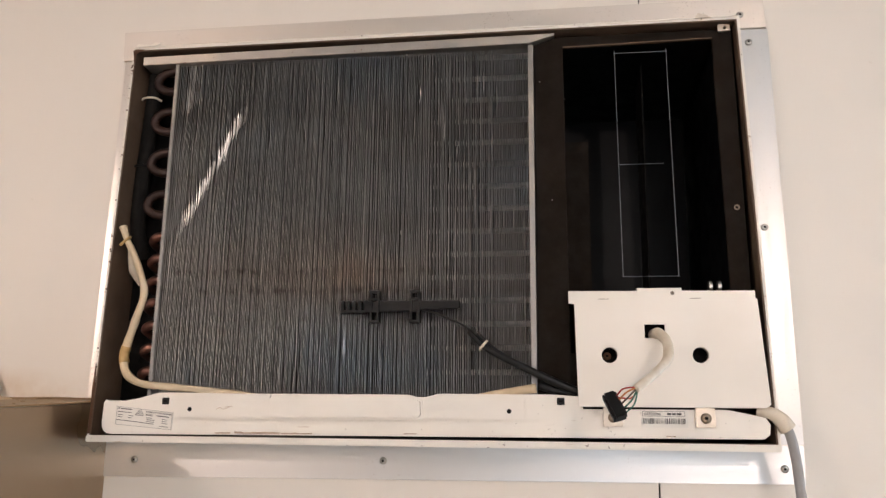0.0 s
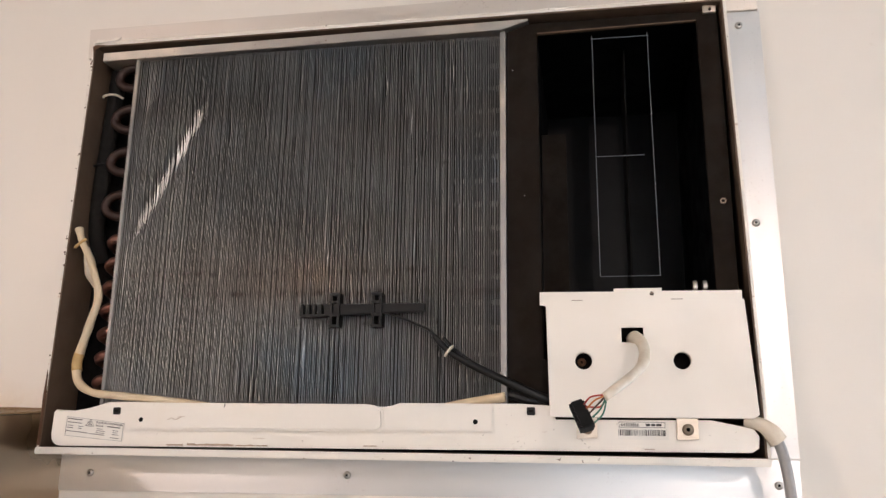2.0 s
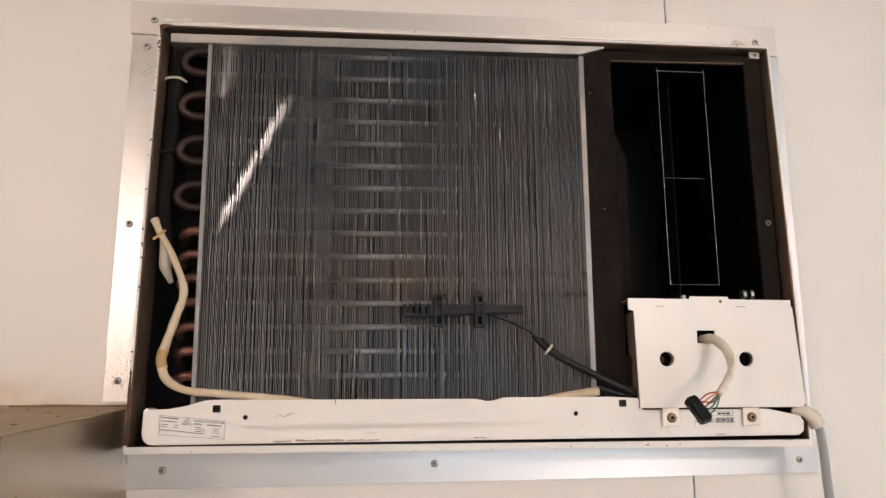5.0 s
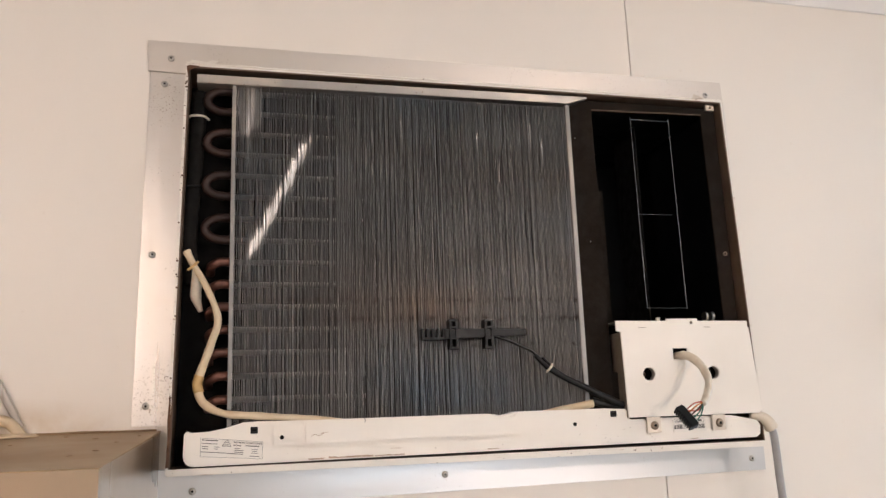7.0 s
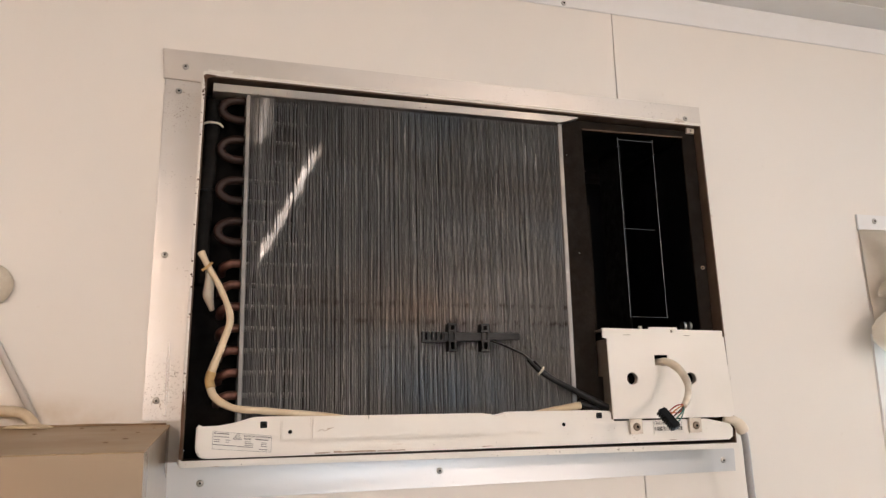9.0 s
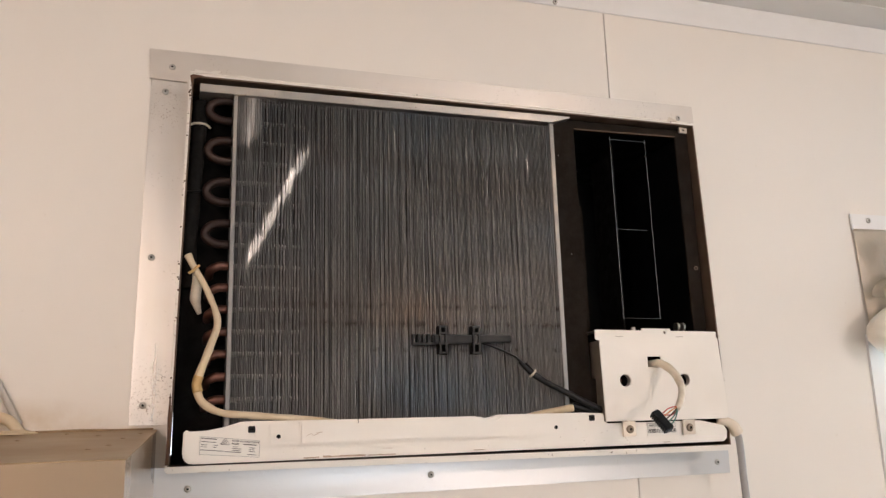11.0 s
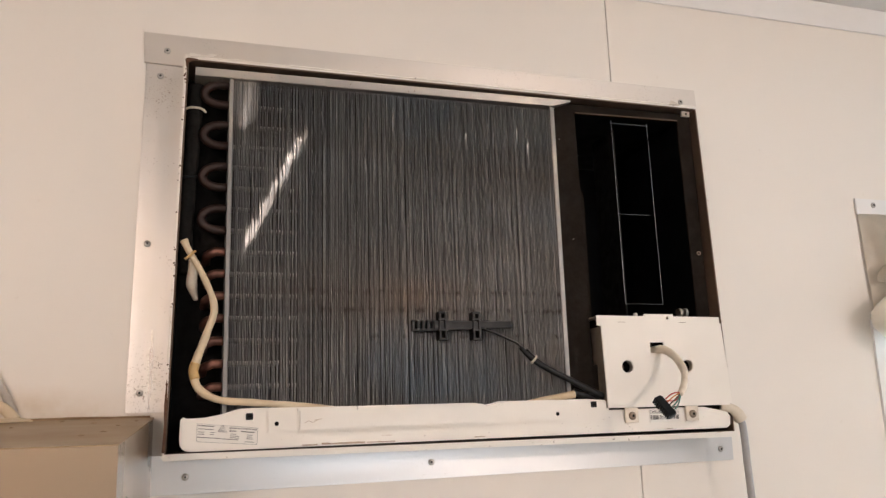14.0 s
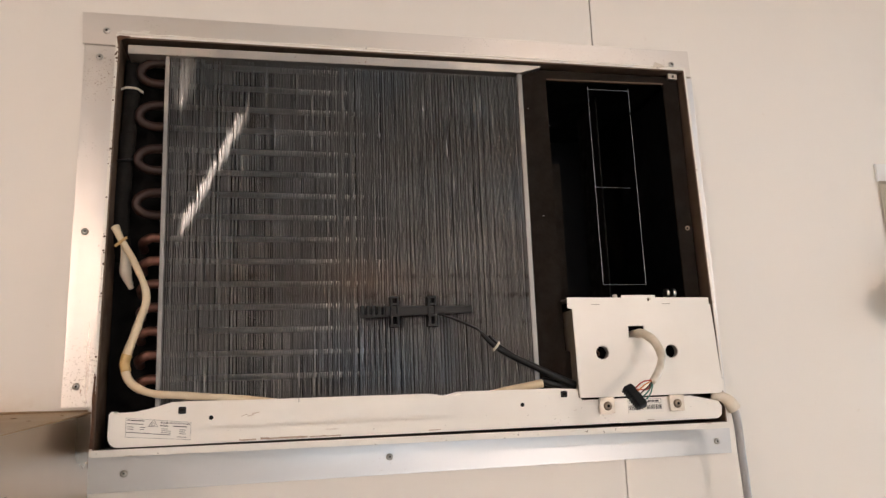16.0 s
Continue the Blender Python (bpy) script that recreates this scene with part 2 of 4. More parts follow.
DAY = glow("daylight_backdrop", (0.86, 0.93, 1.0), 2.6)

# ---- builders ----


def mesh_of(bm, material, name, smooth=False):
    bmesh.ops.recalc_face_normals(bm, faces=bm.faces)
    me = bpy.data.meshes.new(name)
    bm.to_mesh(me)
    bm.free()
    me.materials.append(material)
    if smooth:
        for p in me.polygons:
            p.use_smooth = True
    return me


def part(name, bm, material, parent, label="", smooth=False):
    ob = new(name, mesh_of(bm, material, name, smooth))
    ob.parent = parent
    return tagged(ob, label)


def thing(name, bm, material, label, category, group="", kind="", smooth=False):
    return tagged(new(name, mesh_of(bm, material, name, smooth)), label, category, group, kind)


def empty(name, label, category, group="", kind=""):
    return tagged(new(name), label, category, group, kind)


def box(bm, x0, x1, y0, y1, z0, z1, bevel=0.0):
    vs = [bm.verts.new((x, y, z)) for x in (x0, x1) for y in (y0, y1) for z in (z0, z1)]
    fs = [bm.faces.new([vs[i] for i in q]) for q in ((0, 1, 3, 2), (4, 6, 7, 5), (0, 4, 5, 1), (2, 3, 7, 6), (0, 2, 6, 4), (1, 5, 7, 3))]
    if bevel:
        es = {e for f in fs for e in f.edges}
        bmesh.ops.bevel(bm, geom=list(es), offset=bevel, segments=2, affect="EDGES")
    return bm


def slab(outline, y0, y1, holes=(), bevel=0.0):
    """A plate with the outline given in x and z, from y0 (front) to y1 (back), with holes."""
    bm = bmesh.new()
    for loop in (outline, *holes):
        vs = [bm.verts.new((x, y0, z)) for x, z in loop]
        for a, b in zip(vs, vs[1:] + vs[:1]):
            bm.edges.new((a, b))
    bmesh.ops.triangle_fill(bm, use_beauty=True, edges=bm.edges[:])
    front = bm.faces[:]
    rim = [e for e in bm.edges if len(e.link_faces) == 1]
    got = bmesh.ops.extrude_face_region(bm, geom=front)
    bmesh.ops.translate(bm, verts=[v for v in got["geom"] if isinstance(v, bmesh.types.BMVert)], vec=(0, y1 - y0, 0))
    if bevel:
        bmesh.ops.bevel(bm, geom=rim, offset=bevel, segments=2, affect="EDGES")
    return bm


def ring(cx, cz, r, n=20):
    return [(cx + r * math.cos(2 * math.pi * k / n), cz + r * math.sin(2 * math.pi * k / n)) for k in range(n)]


def rect(x0, x1, z0, z1):
    return [(x0, z0), (x1, z0), (x1, z1), (x0, z1)]


def smooth_path(points, steps=8):
    """Catmull-Rom through the points."""
    ps = [Vector(p) for p in points]
    ps = [2 * ps[0] - ps[1], *ps, 2 * ps[-1] - ps[-2]]
    out = []
    for a, b, c, d in zip(ps, ps[1:], ps[2:], ps[3:]):
        for k in range(steps):
            t = k / steps
            out.append(0.5 * (2 * b + (c - a) * t + (2 * a - 5 * b + 4 * c - d) * t * t + (3 * b - a - 3 * c + d) * t**3))
    return [*out, ps[-2]]


def pipe(bm, points, radius, sides=10, steps=8, lumps=0.0, straight=False):
    """A round rod along the points. radius: a number, or one for each point."""
    path = [Vector(p) for p in points] if straight else smooth_path(points, steps)
    radii = [radius] * len(points) if isinstance(radius, (int, float)) else list(radius)
    last, side = None, None
    rows = []
    for k, p in enumerate(path):
        ahead = (path[min(k + 1, len(path) - 1)] - path[max(k - 1, 0)]).normalized()
        side = (Vector((0.31, 0.52, 0.79)) if side is None else side)
        side = (side - side.dot(ahead) * ahead).normalized()
        up = ahead.cross(side)
        u = k / max(1, len(path) - 1) * (len(radii) - 1)
        i = min(int(u), len(radii) - 2) if len(radii) > 1 else 0
        r = radii[i] + (radii[min(i + 1, len(radii) - 1)] - radii[i]) * (u - i)
        r *= 1 + lumps * noise.noise(p * 90)
        rows.append([bm.verts.new(p + r * (math.cos(a) * side + math.sin(a) * up)) for a in (2 * math.pi * j / sides for j in range(sides))])
    for a, b in zip(rows, rows[1:]):
        for j in range(sides):
            bm.faces.new((a[j], a[(j + 1) % sides], b[(j + 1) % sides], b[j]))
    bm.faces.new(rows[0][::-1])
    bm.faces.new(rows[-1])
    return bm


def rod(points, radius, sides=10, steps=8, lumps=0.0, straight=False):
    return pipe(bmesh.new(), points, radius, sides, steps, lumps, straight)


def dome(cx, cy, cz, r, height, n=16):
    """A low button that faces -y."""
    bm = bmesh.new()
    rows = []
    for rr, h in ((1.0, 0.0), (1.0, 0.35), (0.85, 0.75), (0.5, 1.0)):
        rows.append([bm.verts.new((cx + rr * r * math.cos(2 * math.pi * k / n), cy - h * height, cz + rr * r * math.sin(2 * math.pi * k / n))) for k in range(n)])
    for a, b in zip(rows, rows[1:]):
        for k in range(n):
            bm.faces.new((a[k], a[(k + 1) % n], b[(k + 1) % n], b[k]))
    bm.faces.new(rows[-1])
    bm.faces.new(rows[0][::-1])
    return bm


def grid_wall(x0, x1, z0, z1, y0, y1, holes):
    """A wall along x with rectangular holes (x0, x1, z0, z1) through it."""
    xs = sorted({x0, x1, *(min(max(v, x0), x1) for h in holes for v in h[:2])})
    zs = sorted({z0, z1, *(min(max(v, z0), z1) for h in holes for v in h[2:])})

    def solid(i, k):
        if not (0 <= i < len(xs) - 1 and 0 <= k < len(zs) - 1):
            return False
        mx, mz = (xs[i] + xs[i + 1]) / 2, (zs[k] + zs[k + 1]) / 2
        return not any(h[0] < mx < h[1] and h[2] < mz < h[3] for h in holes)

    bm = bmesh.new()
    made = {}

    def v(x, y, z):
        key = (x, y, z)
        if key not in made:
            made[key] = bm.verts.new(key)
        return made[key]

    for i in range(len(xs) - 1):
        for k in range(len(zs) - 1):
            if not solid(i, k):
                continue
            a, b, c, d = xs[i], xs[i + 1], zs[k], zs[k + 1]
            bm.faces.new((v(a, y0, c), v(b, y0, c), v(b, y0, d), v(a, y0, d)))
            bm.faces.new((v(a, y1, c), v(a, y1, d), v(b, y1, d), v(b, y1, c)))
            for di, dk, p, q in ((-1, 0, (a, c), (a, d)), (1, 0, (b, d), (b, c)), (0, -1, (b, c), (a, c)), (0, 1, (a, d), (b, d))):
                if not solid(i + di, k + dk):
                    bm.faces.new((v(p[0], y0, p[1]), v(q[0], y0, q[1]), v(q[0], y1, q[1]), v(p[0], y1, p[1])))
    return bm


def screw(parent, x, y, z, r=0.0035, name="rivet", mat=None):
    """A button head with a dark hole in its middle."""
    head = part(name, dome(x, y, z, r, r * 0.5), mat or SCREW, parent, smooth=True)
    part("socket", dome(x, y - r * 0.48, z, r * 0.34, r * 0.1, 10), DARK, head)
    return head


# ---- the room ----
AC = (-0.2762, 0.3547, 1.6178, 2.0180)
WIN = (0.664, 1.58, 1.00, 1.725)
W = 0.06
thing("wall_front_a", grid_wall(-1.9, 0.2590, 0.0, 2.285, 0.0, W, [AC]), PAINT, "cream painted insulated wall panel with an air conditioner opening", "wall", kind="structure")
thing("wall_front_b", grid_wall(0.2605, 2.6, 0.0, 2.285, 0.0, W, [AC, WIN]), PAINT, "cream painted insulated wall panel beside a window", "wall", kind="structure")
thing("wall_joint", box(bmesh.new(), 0.2590, 0.2605, 0.004, W, 0.0, 2.285), DARK, "dark narrow joint between two wall panels", "joint", kind="structure")
HATCH = (0.10, 1.10, 0.95, 1.50)
thing("wall_back", grid_wall(-1.9, 2.6, 0.0, 2.285, -2.36, -2.30, [HATCH]), PAINT, "cream painted insulated wall panel with a daylit hatch", "wall", kind="structure")
thing("backdrop", box(bmesh.new(), -2.4, 2.8, -3.21, -3.20, 0.2, 2.6), DAY, "pale bright daylight outside the hatch", "backdrop", kind="structure")
thing("wall_left", box(bmesh.new(), -1.96, -1.9, -2.36, W, 0.0, 2.285), PAINT, "cream painted insulated wall panel", "wall", kind="structure")
thing("wall_right", box(bmesh.new(), 2.6, 2.66, -2.36, W, 0.0, 2.285), PAINT, "cream painted insulated wall panel", "wall", kind="structure")
thing("floor", box(bmesh.new(), -1.96, 2.66, -2.36, W, -0.06, 0.0), FLOOR, "dark worn vinyl floor", "floor", kind="structure")
thing("ceiling", box(bmesh.new(), -1.9, 2.6, -2.30, 0.0, 2.2340, 2.295), CEIL, "off-white smooth ceiling panel", "ceiling", kind="structure")

crown = empty("trim", "white folded metal angle between wall and ceiling", "trim", kind="structure")
bm = bmesh.new()
box(bm, -1.9, 2.6, -0.0025, -0.0003, 2.1910, 2.2318, 0.0006)
box(bm, -1.9, 2.6, -0.055, -0.0003, 2.2320, 2.2337, 0.0006)
part("angle", bm, TRIM_W, crown)
for x in (-1.35, -0.58, 0.187, 0.95, 1.72):
    screw(crown, x, -0.0026, 2.1958, 0.0036)

# window with its rolled-up blind
win = empty("window_1", "white framed window with bright daylight outside", "window", kind="structure")
bm = grid_wall(0.632, 1.612, 0.966, 1.76, -0.004, 0.0, [(0.656, 1.588, 0.99, 1.735)])
part("window_frame", bm, TRIM_W, win)
pane = part("pane", box(bmesh.new(), 0.664, 1.58, 0.040, 0.044, 1.0, 1.725), GLASS, win)
pane.visible_shadow = False
thing("backdrop", box(bmesh.new(), -0.6, 3.0, 0.90, 0.91, 0.2, 2.4), DAY, "pale bright daylight outside the window", "backdrop", kind="structure")

blind = empty("roll_up_blind", "clear creased vinyl blind rolled up under a white batten", "blind")
bat = part("batten", box(bmesh.new(), 0.632, 1.612, -0.0045, -0.0005, 1.9080, 1.9310, 0.0008), TRIM_W, blind)
for x in (0.662, 0.86, 1.10, 1.34, 1.56):
    screw(bat, x, -0.0045, 1.9220, 0.004)


def blind_sheet():
    """The hanging part: flat along its side edge, sagging in a fold under the batten and in one that runs down from the corner."""
    bm = bmesh.new()
    rows = []
    for i in range(23):
        v = i / 22
        z = 1.9085 - 0.135 * v
        row = []
        for j in range(90):
            u = (j / 89) ** 1.5
            x = 0.6335 + 0.004 * v + 0.97 * u
            e = min(1, (x - 0.6335) / 0.035)
            fold = 0.016 * math.exp(-((v - 0.17 - 0.05 * e) / 0.085) ** 2)
            slant = 0.011 * math.exp(-((x - 0.645 - 0.035 * v) / 0.008) ** 2)
            y = -0.0035 - e * (0.004 + 0.016 * v + fold + 0.007 * noise.noise((x * 9, v * 3, 0))) - slant * min(1, v * 3)
            row.append(bm.verts.new((x, y, z)))
        rows.append(row)
    for a, b in zip(rows, rows[1:]):
        for j in range(89):
            bm.faces.new((a[j], a[j + 1], b[j + 1], b[j]))
    bmesh.ops.solidify(bm, geom=bm.faces[:], thickness=0.0012)
    return bm


def blind_roll(x0, x1, cy, cz, r, seed):
    """A gathered roll along x, crumpled, with a closed rounded end."""
    bm = bmesh.new()
    rows = []
    n = 40
    for i in range(44):
        x = x0 + (x1 - x0) * (i / 43) ** 2.2
        grow = min(1, ((x - x0 + 0.0004) / (1.1 * r)) ** 0.42)
        row = []
        for k in range(n):
            a = 2 * math.pi * k / n
            crease = abs(noise.noise((x * 26 + seed, 2.2 * math.cos(a), 2.2 * math.sin(a))))
            rr = r * grow * (0.92 + 0.22 * noise.noise((x * 11, 1.3 * math.cos(a) + seed, 1.3 * math.sin(a))) - 0.24 * crease + 0.06)
            row.append(bm.verts.new((x, cy + rr * math.cos(a), cz + rr * math.sin(a) * 0.92)))
        rows.append(row)
    for a, b in zip(rows, rows[1:]):
        for k in range(n):
            bm.faces.new((a[k], a[(k + 1) % n], b[(k + 1) % n], b[k]))
    bm.faces.new(rows[0])
    bm.faces.new(rows[-1])
    return bm


def blind_lip(x0, x1, cy, cz, r, seed):
    """A loose turn of the sheet, open at its end and towards the room."""
    bm = bmesh.new()
    rows = []
    for i in range(30):
        x = x0 + (x1 - x0) * (i / 29) ** 1.8
        row = []
        for k in range(19):
            a = math.radians(200 - 190 * k / 18)
            rr = r * (1 + 0.16 * noise.noise((x * 16, math.cos(a) + seed, math.sin(a)))) * (0.85 + 0.15 * min(1, i / 6))
            row.append(bm.verts.new((x + 0.016 * (k / 18) * (1 - i / 29), cy - rr * math.cos(a) * 1.1, cz + rr * math.sin(a))))
        rows.append(row)
    for a, b in zip(rows, rows[1:]):
        for k in range(18):
            bm.faces.new((a[k], a[k + 1], b[k + 1], b[k]))
    bmesh.ops.solidify(bm, geom=bm.faces[:], thickness=0.0014)
    return bm


part("hanging_sheet", blind_sheet(), VINYL, blind, smooth=True)
part("roll", blind_roll(0.601, 1.62, -0.044, 1.757, 0.039, 1.0), VINYL, blind, smooth=True)
part("roll", blind_lip(0.648, 1.62, -0.042, 1.792, 0.020, 5.0), VINYL, blind, smooth=True)
part("roll", blind_lip(0.636, 1.62, -0.036, 1.815, 0.021, 9.0), VINYL, blind, smooth=True)

# ---- aluminium flashing round the opening ----


def flashing(name_label, outline, mat, rivets, y0=-0.0018):
    f = thing("flashing", slab(outline, y0, -0.0002, bevel=0.0004), mat, name_label, "flashing", "flashing strips round the opening")
    for x, z in rivets:
        screw(f, x, y0, z)
    return f


flashing("long bright aluminium flashing strip over the air conditioner",
         [(-0.311, 2.032), (-0.272, 2.031), (-0.270, 2.0190), (0.346, 2.0190), (0.349, 2.034), (0.385, 2.034), (0.384, 2.068), (-0.3125, 2.0670)], ALU_T,
         [(-0.288, 2.047), (0.360, 2.049)], -0.0034)
flashing("upright aluminium flashing strip with rust specks and corrosion",
         [(-0.314, 1.660), (-0.2762, 1.660), (-0.2685, 2.0305), (-0.309, 2.0315)], ALU_V,
         [(-0.294, 2.018), (-0.300, 1.832), (-0.301, 1.680)])
flashing("upright bright aluminium flashing strip beside the control box",
         [(0.3550, 1.6205), (0.3895, 1.6205), (0.3865, 2.0335), (0.3455, 2.0335)], ALU_R,
         [(0.367, 2.019), (0.369, 1.825)])
flashing("long aluminium flashing strip under the air conditioner",
         [(-0.300, 1.5800), (0.3885, 1.5855), (0.3890, 1.6195), (-0.300, 1.6185)], ALU_H,
         [(-0.255, 1.597), (0.0, 1.600), (0.371, 1.599)], -0.0026)

# ---- the air conditioner ----
rng0 = random.Random(5)
RUST = plain("rust", (0.10, 0.045, 0.02), 0.8, (0.05, 0.022, 0.012), scale=300)
ac = empty("air_conditioner", "opened room air conditioner with bare cooling coil and white drip tray", "air conditioner")
SLEEVE_B = [(-0.2775, 1.6170), (0.3560, 1.6175)]
SLEEVE_T = [(-0.2695, 2.0195), (0.3465, 2.0200)]


def sleeve_ring(inset, y0, y1, thick, bevel=0.0):
    (bx0, bz0), (bx1, bz1) = SLEEVE_B
    (tx0, tz0), (tx1, tz1) = SLEEVE_T
    a = inset
    outer = [(bx0 + a, bz0 + a), (bx1 - a, bz1 + a), (tx1 - a, tz1 - a), (tx0 + a, tz0 - a)]
    a = inset + thick
    inner = [(bx0 + a, bz0 + a), (bx1 - a, bz1 + a), (tx1 - a, tz1 - a), (tx0 + a, tz0 - a)]
    return slab(outer, y0, y1, [inner], bevel)


sleeve = part("sleeve", sleeve_ring(0.0, -0.0565, 0.40, 0.0034, 0.0008), RIM, ac, "cream painted sheet metal sleeve with chipped rusty edge")
part("lining", sleeve_ring(0.0022, -0.0562, 0.39, 0.0020), LINING, ac, "dark brown inside of the sleeve")
part("sleeve_lip", box(bmesh.new(), -0.2765, 0.355, -0.0600, -0.0566, 1.6150, 1.6212, 0.0008), RIM, ac, "cream folded lower lip")
# near-black sheets added for the shade inside the sleeve
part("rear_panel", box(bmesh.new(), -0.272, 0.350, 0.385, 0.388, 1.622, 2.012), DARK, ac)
part("shade_sheet", slab([(-0.272, 1.622), (0.1500, 1.622), (0.1500, 2.012), (-0.266, 2.012)], -0.012, -0.008), DARK, ac, "black sheet for the shade behind the coil")

# sealant and rust along the sleeve's joint with the flashing
bead = []
for k in range(64):
    u = k / 63
    bead.append((-0.2690 + 0.6150 * u, -0.0555 + 0.0008 * noise.noise((k * 0.9, 0, 0)), 2.0202 + 0.0010 * noise.noise((k * 0.7, 3, 0))))
part("sealant_bead", rod(bead, 0.0011, 6, 2, 0.5), RIM, ac, "cracked pale sealant along the top edge")
for k in range(26):
    z = 1.665 + 0.345 * rng0.random() ** 0.8
    part("rust_spot", dome(-0.2765 + 0.0200 * (z - 1.62) / 1.0 - 0.0004 + 0.0016 * rng0.random(), -0.0563, z, 0.0005 + 0.0009 * rng0.random(), 0.0003, 7), RUST, ac)
part("rust_patch", slab([(-0.2772, 1.6225), (-0.2742, 1.6225), (-0.2740, 1.6500), (-0.2738, 1.6700), (-0.2742, 1.6860), (-0.2752, 1.6905), (-0.2758, 1.6800), (-0.2766, 1.6660), (-0.2762, 1.6480)], -0.0569, -0.0563), RUST, ac, "brown rust where the paint has gone")
part("rust_patch", slab([(-0.2690, 2.0160), (-0.2672, 2.0055), (-0.2660, 1.9900), (-0.2664, 2.0120), (-0.2560, 2.0172), (-0.2660, 2.0178)], -0.0569, -0.0563), RUST, ac)
part("corner_flake", slab([(-0.2660, 2.0190), (-0.2420, 2.0205), (-0.2380, 2.0235), (-0.2440, 2.0240), (-0.2490, 2.0215), (-0.2640, 2.0230)], -0.0580, -0.0570), RIM, ac, "flake of peeling paint")
part("corner_flake", slab([(0.3050, 2.0195), (0.3200, 2.0200), (0.3160, 2.0222), (0.3080, 2.0250)], -0.0580, -0.0570), TAB, ac, "bent flake of metal")

# coil: end plates, tubes, collars, fins
CX0, CX1, CZ0, CZ1 = -0.2185, 0.1435, 1.655, 2.0015
coil = part("coil", box(bmesh.new(), -0.2235, -0.2195, -0.0500, -0.016, 1.655, 2.0030, 0.0006), ALU_PLATE, ac, "finned aluminium cooling coil with bent fins")
part("end_plate", box(bmesh.new(), 0.1445, 0.1498, -0.0500, -0.016, 1.655, 2.0045, 0.0006), ALU_PLATE, coil, "bright aluminium end plate")
part("top_strip", slab([(-0.2585, 2.0010), (0.146, 2.0045), (0.171, 2.0120), (0.171, 2.0138), (-0.2585, 2.0100)], -0.0535, -0.020, bevel=0.0005), ALU_STRIP, ac, "stained aluminium strip over the coil")

PITCH = 0.0226
ROWS_Z = [1.9995 - PITCH * k for k in range(15)]
for z in ROWS_Z:
    part("tube", rod([(-0.2235, -0.0352, z), (0.1440, -0.0352, z)], 0.0028, 12, straight=True), TUBE, coil, smooth=True)

rng = random.Random(11)
# (x, z, half length, push, width, parted): fins pushed aside together, or parted from each other
dents = []
for _ in range(70):
    dents.append((rng.uniform(CX0, CX1), rng.uniform(CZ0, CZ1), rng.uniform(0.012, 0.06), rng.choice((-1, 1)) * rng.uniform(0.0004, 0.0010), rng.uniform(0.0014, 0.0026), rng.random() < 0.6))
for x, z in ((0.0000, 1.712), (0.0000, 1.775), (0.0380, 1.712), (0.0380, 1.780), (0.0045, 1.782)):
    dents.append((x, z, 0.034, 0.0008, 0.0017, True))
for k in range(9):
    dents.append((-0.040 + 0.0052 * k, 1.705 + rng.uniform(-0.008, 0.008), 0.040, 0.0006, 0.0017, True))
for k in range(10):
    dents.append((rng.uniform(0.075, 0.135), rng.uniform(1.665, 1.705), 0.028, rng.choice((-1, 1)) * 0.0008, 0.0020, True))
for k in range(16):
    dents.append((rng.uniform(-0.216, -0.150), rng.uniform(1.82, 1.965), rng.uniform(0.012, 0.035), rng.choice((-1, 1)) * rng.uniform(0.0005, 0.0010), rng.uniform(0.0014, 0.0024), rng.random() < 0.5))
for k in range(12):
    dents.append((rng.uniform(-0.09, 0.11), rng.uniform(1.915, 1.965), rng.uniform(0.015, 0.035), rng.choice((-1, 1)) * rng.uniform(0.0007, 0.0011), 0.0017, False))
for x, z, half in ((-0.1650, 1.93, 0.05), (-0.1465, 1.955, 0.035), (-0.1720, 1.885, 0.045), (-0.0960, 1.975, 0.024), (-0.0800, 1.70, 0.035), (-0.2000, 1.875, 0.04)):
    dents.append((x, z, half, 0.0011, 0.0016, True))
# single fins bent over flat
for low, high, count in ((1.915, 1.968, 18), (1.672, 1.735, 12), (1.74, 1.91, 12)):
    for k in range(count):
        dents.append((rng.uniform(-0.14, 0.13), rng.uniform(low, high), rng.uniform(0.008, 0.024), rng.choice((-1, 1)) * rng.uniform(0.0011, 0.0015), 0.0010, False))
CREASE_A, CREASE_B = Vector((-0.147, 1.950)), Vector((-0.216, 1.808))


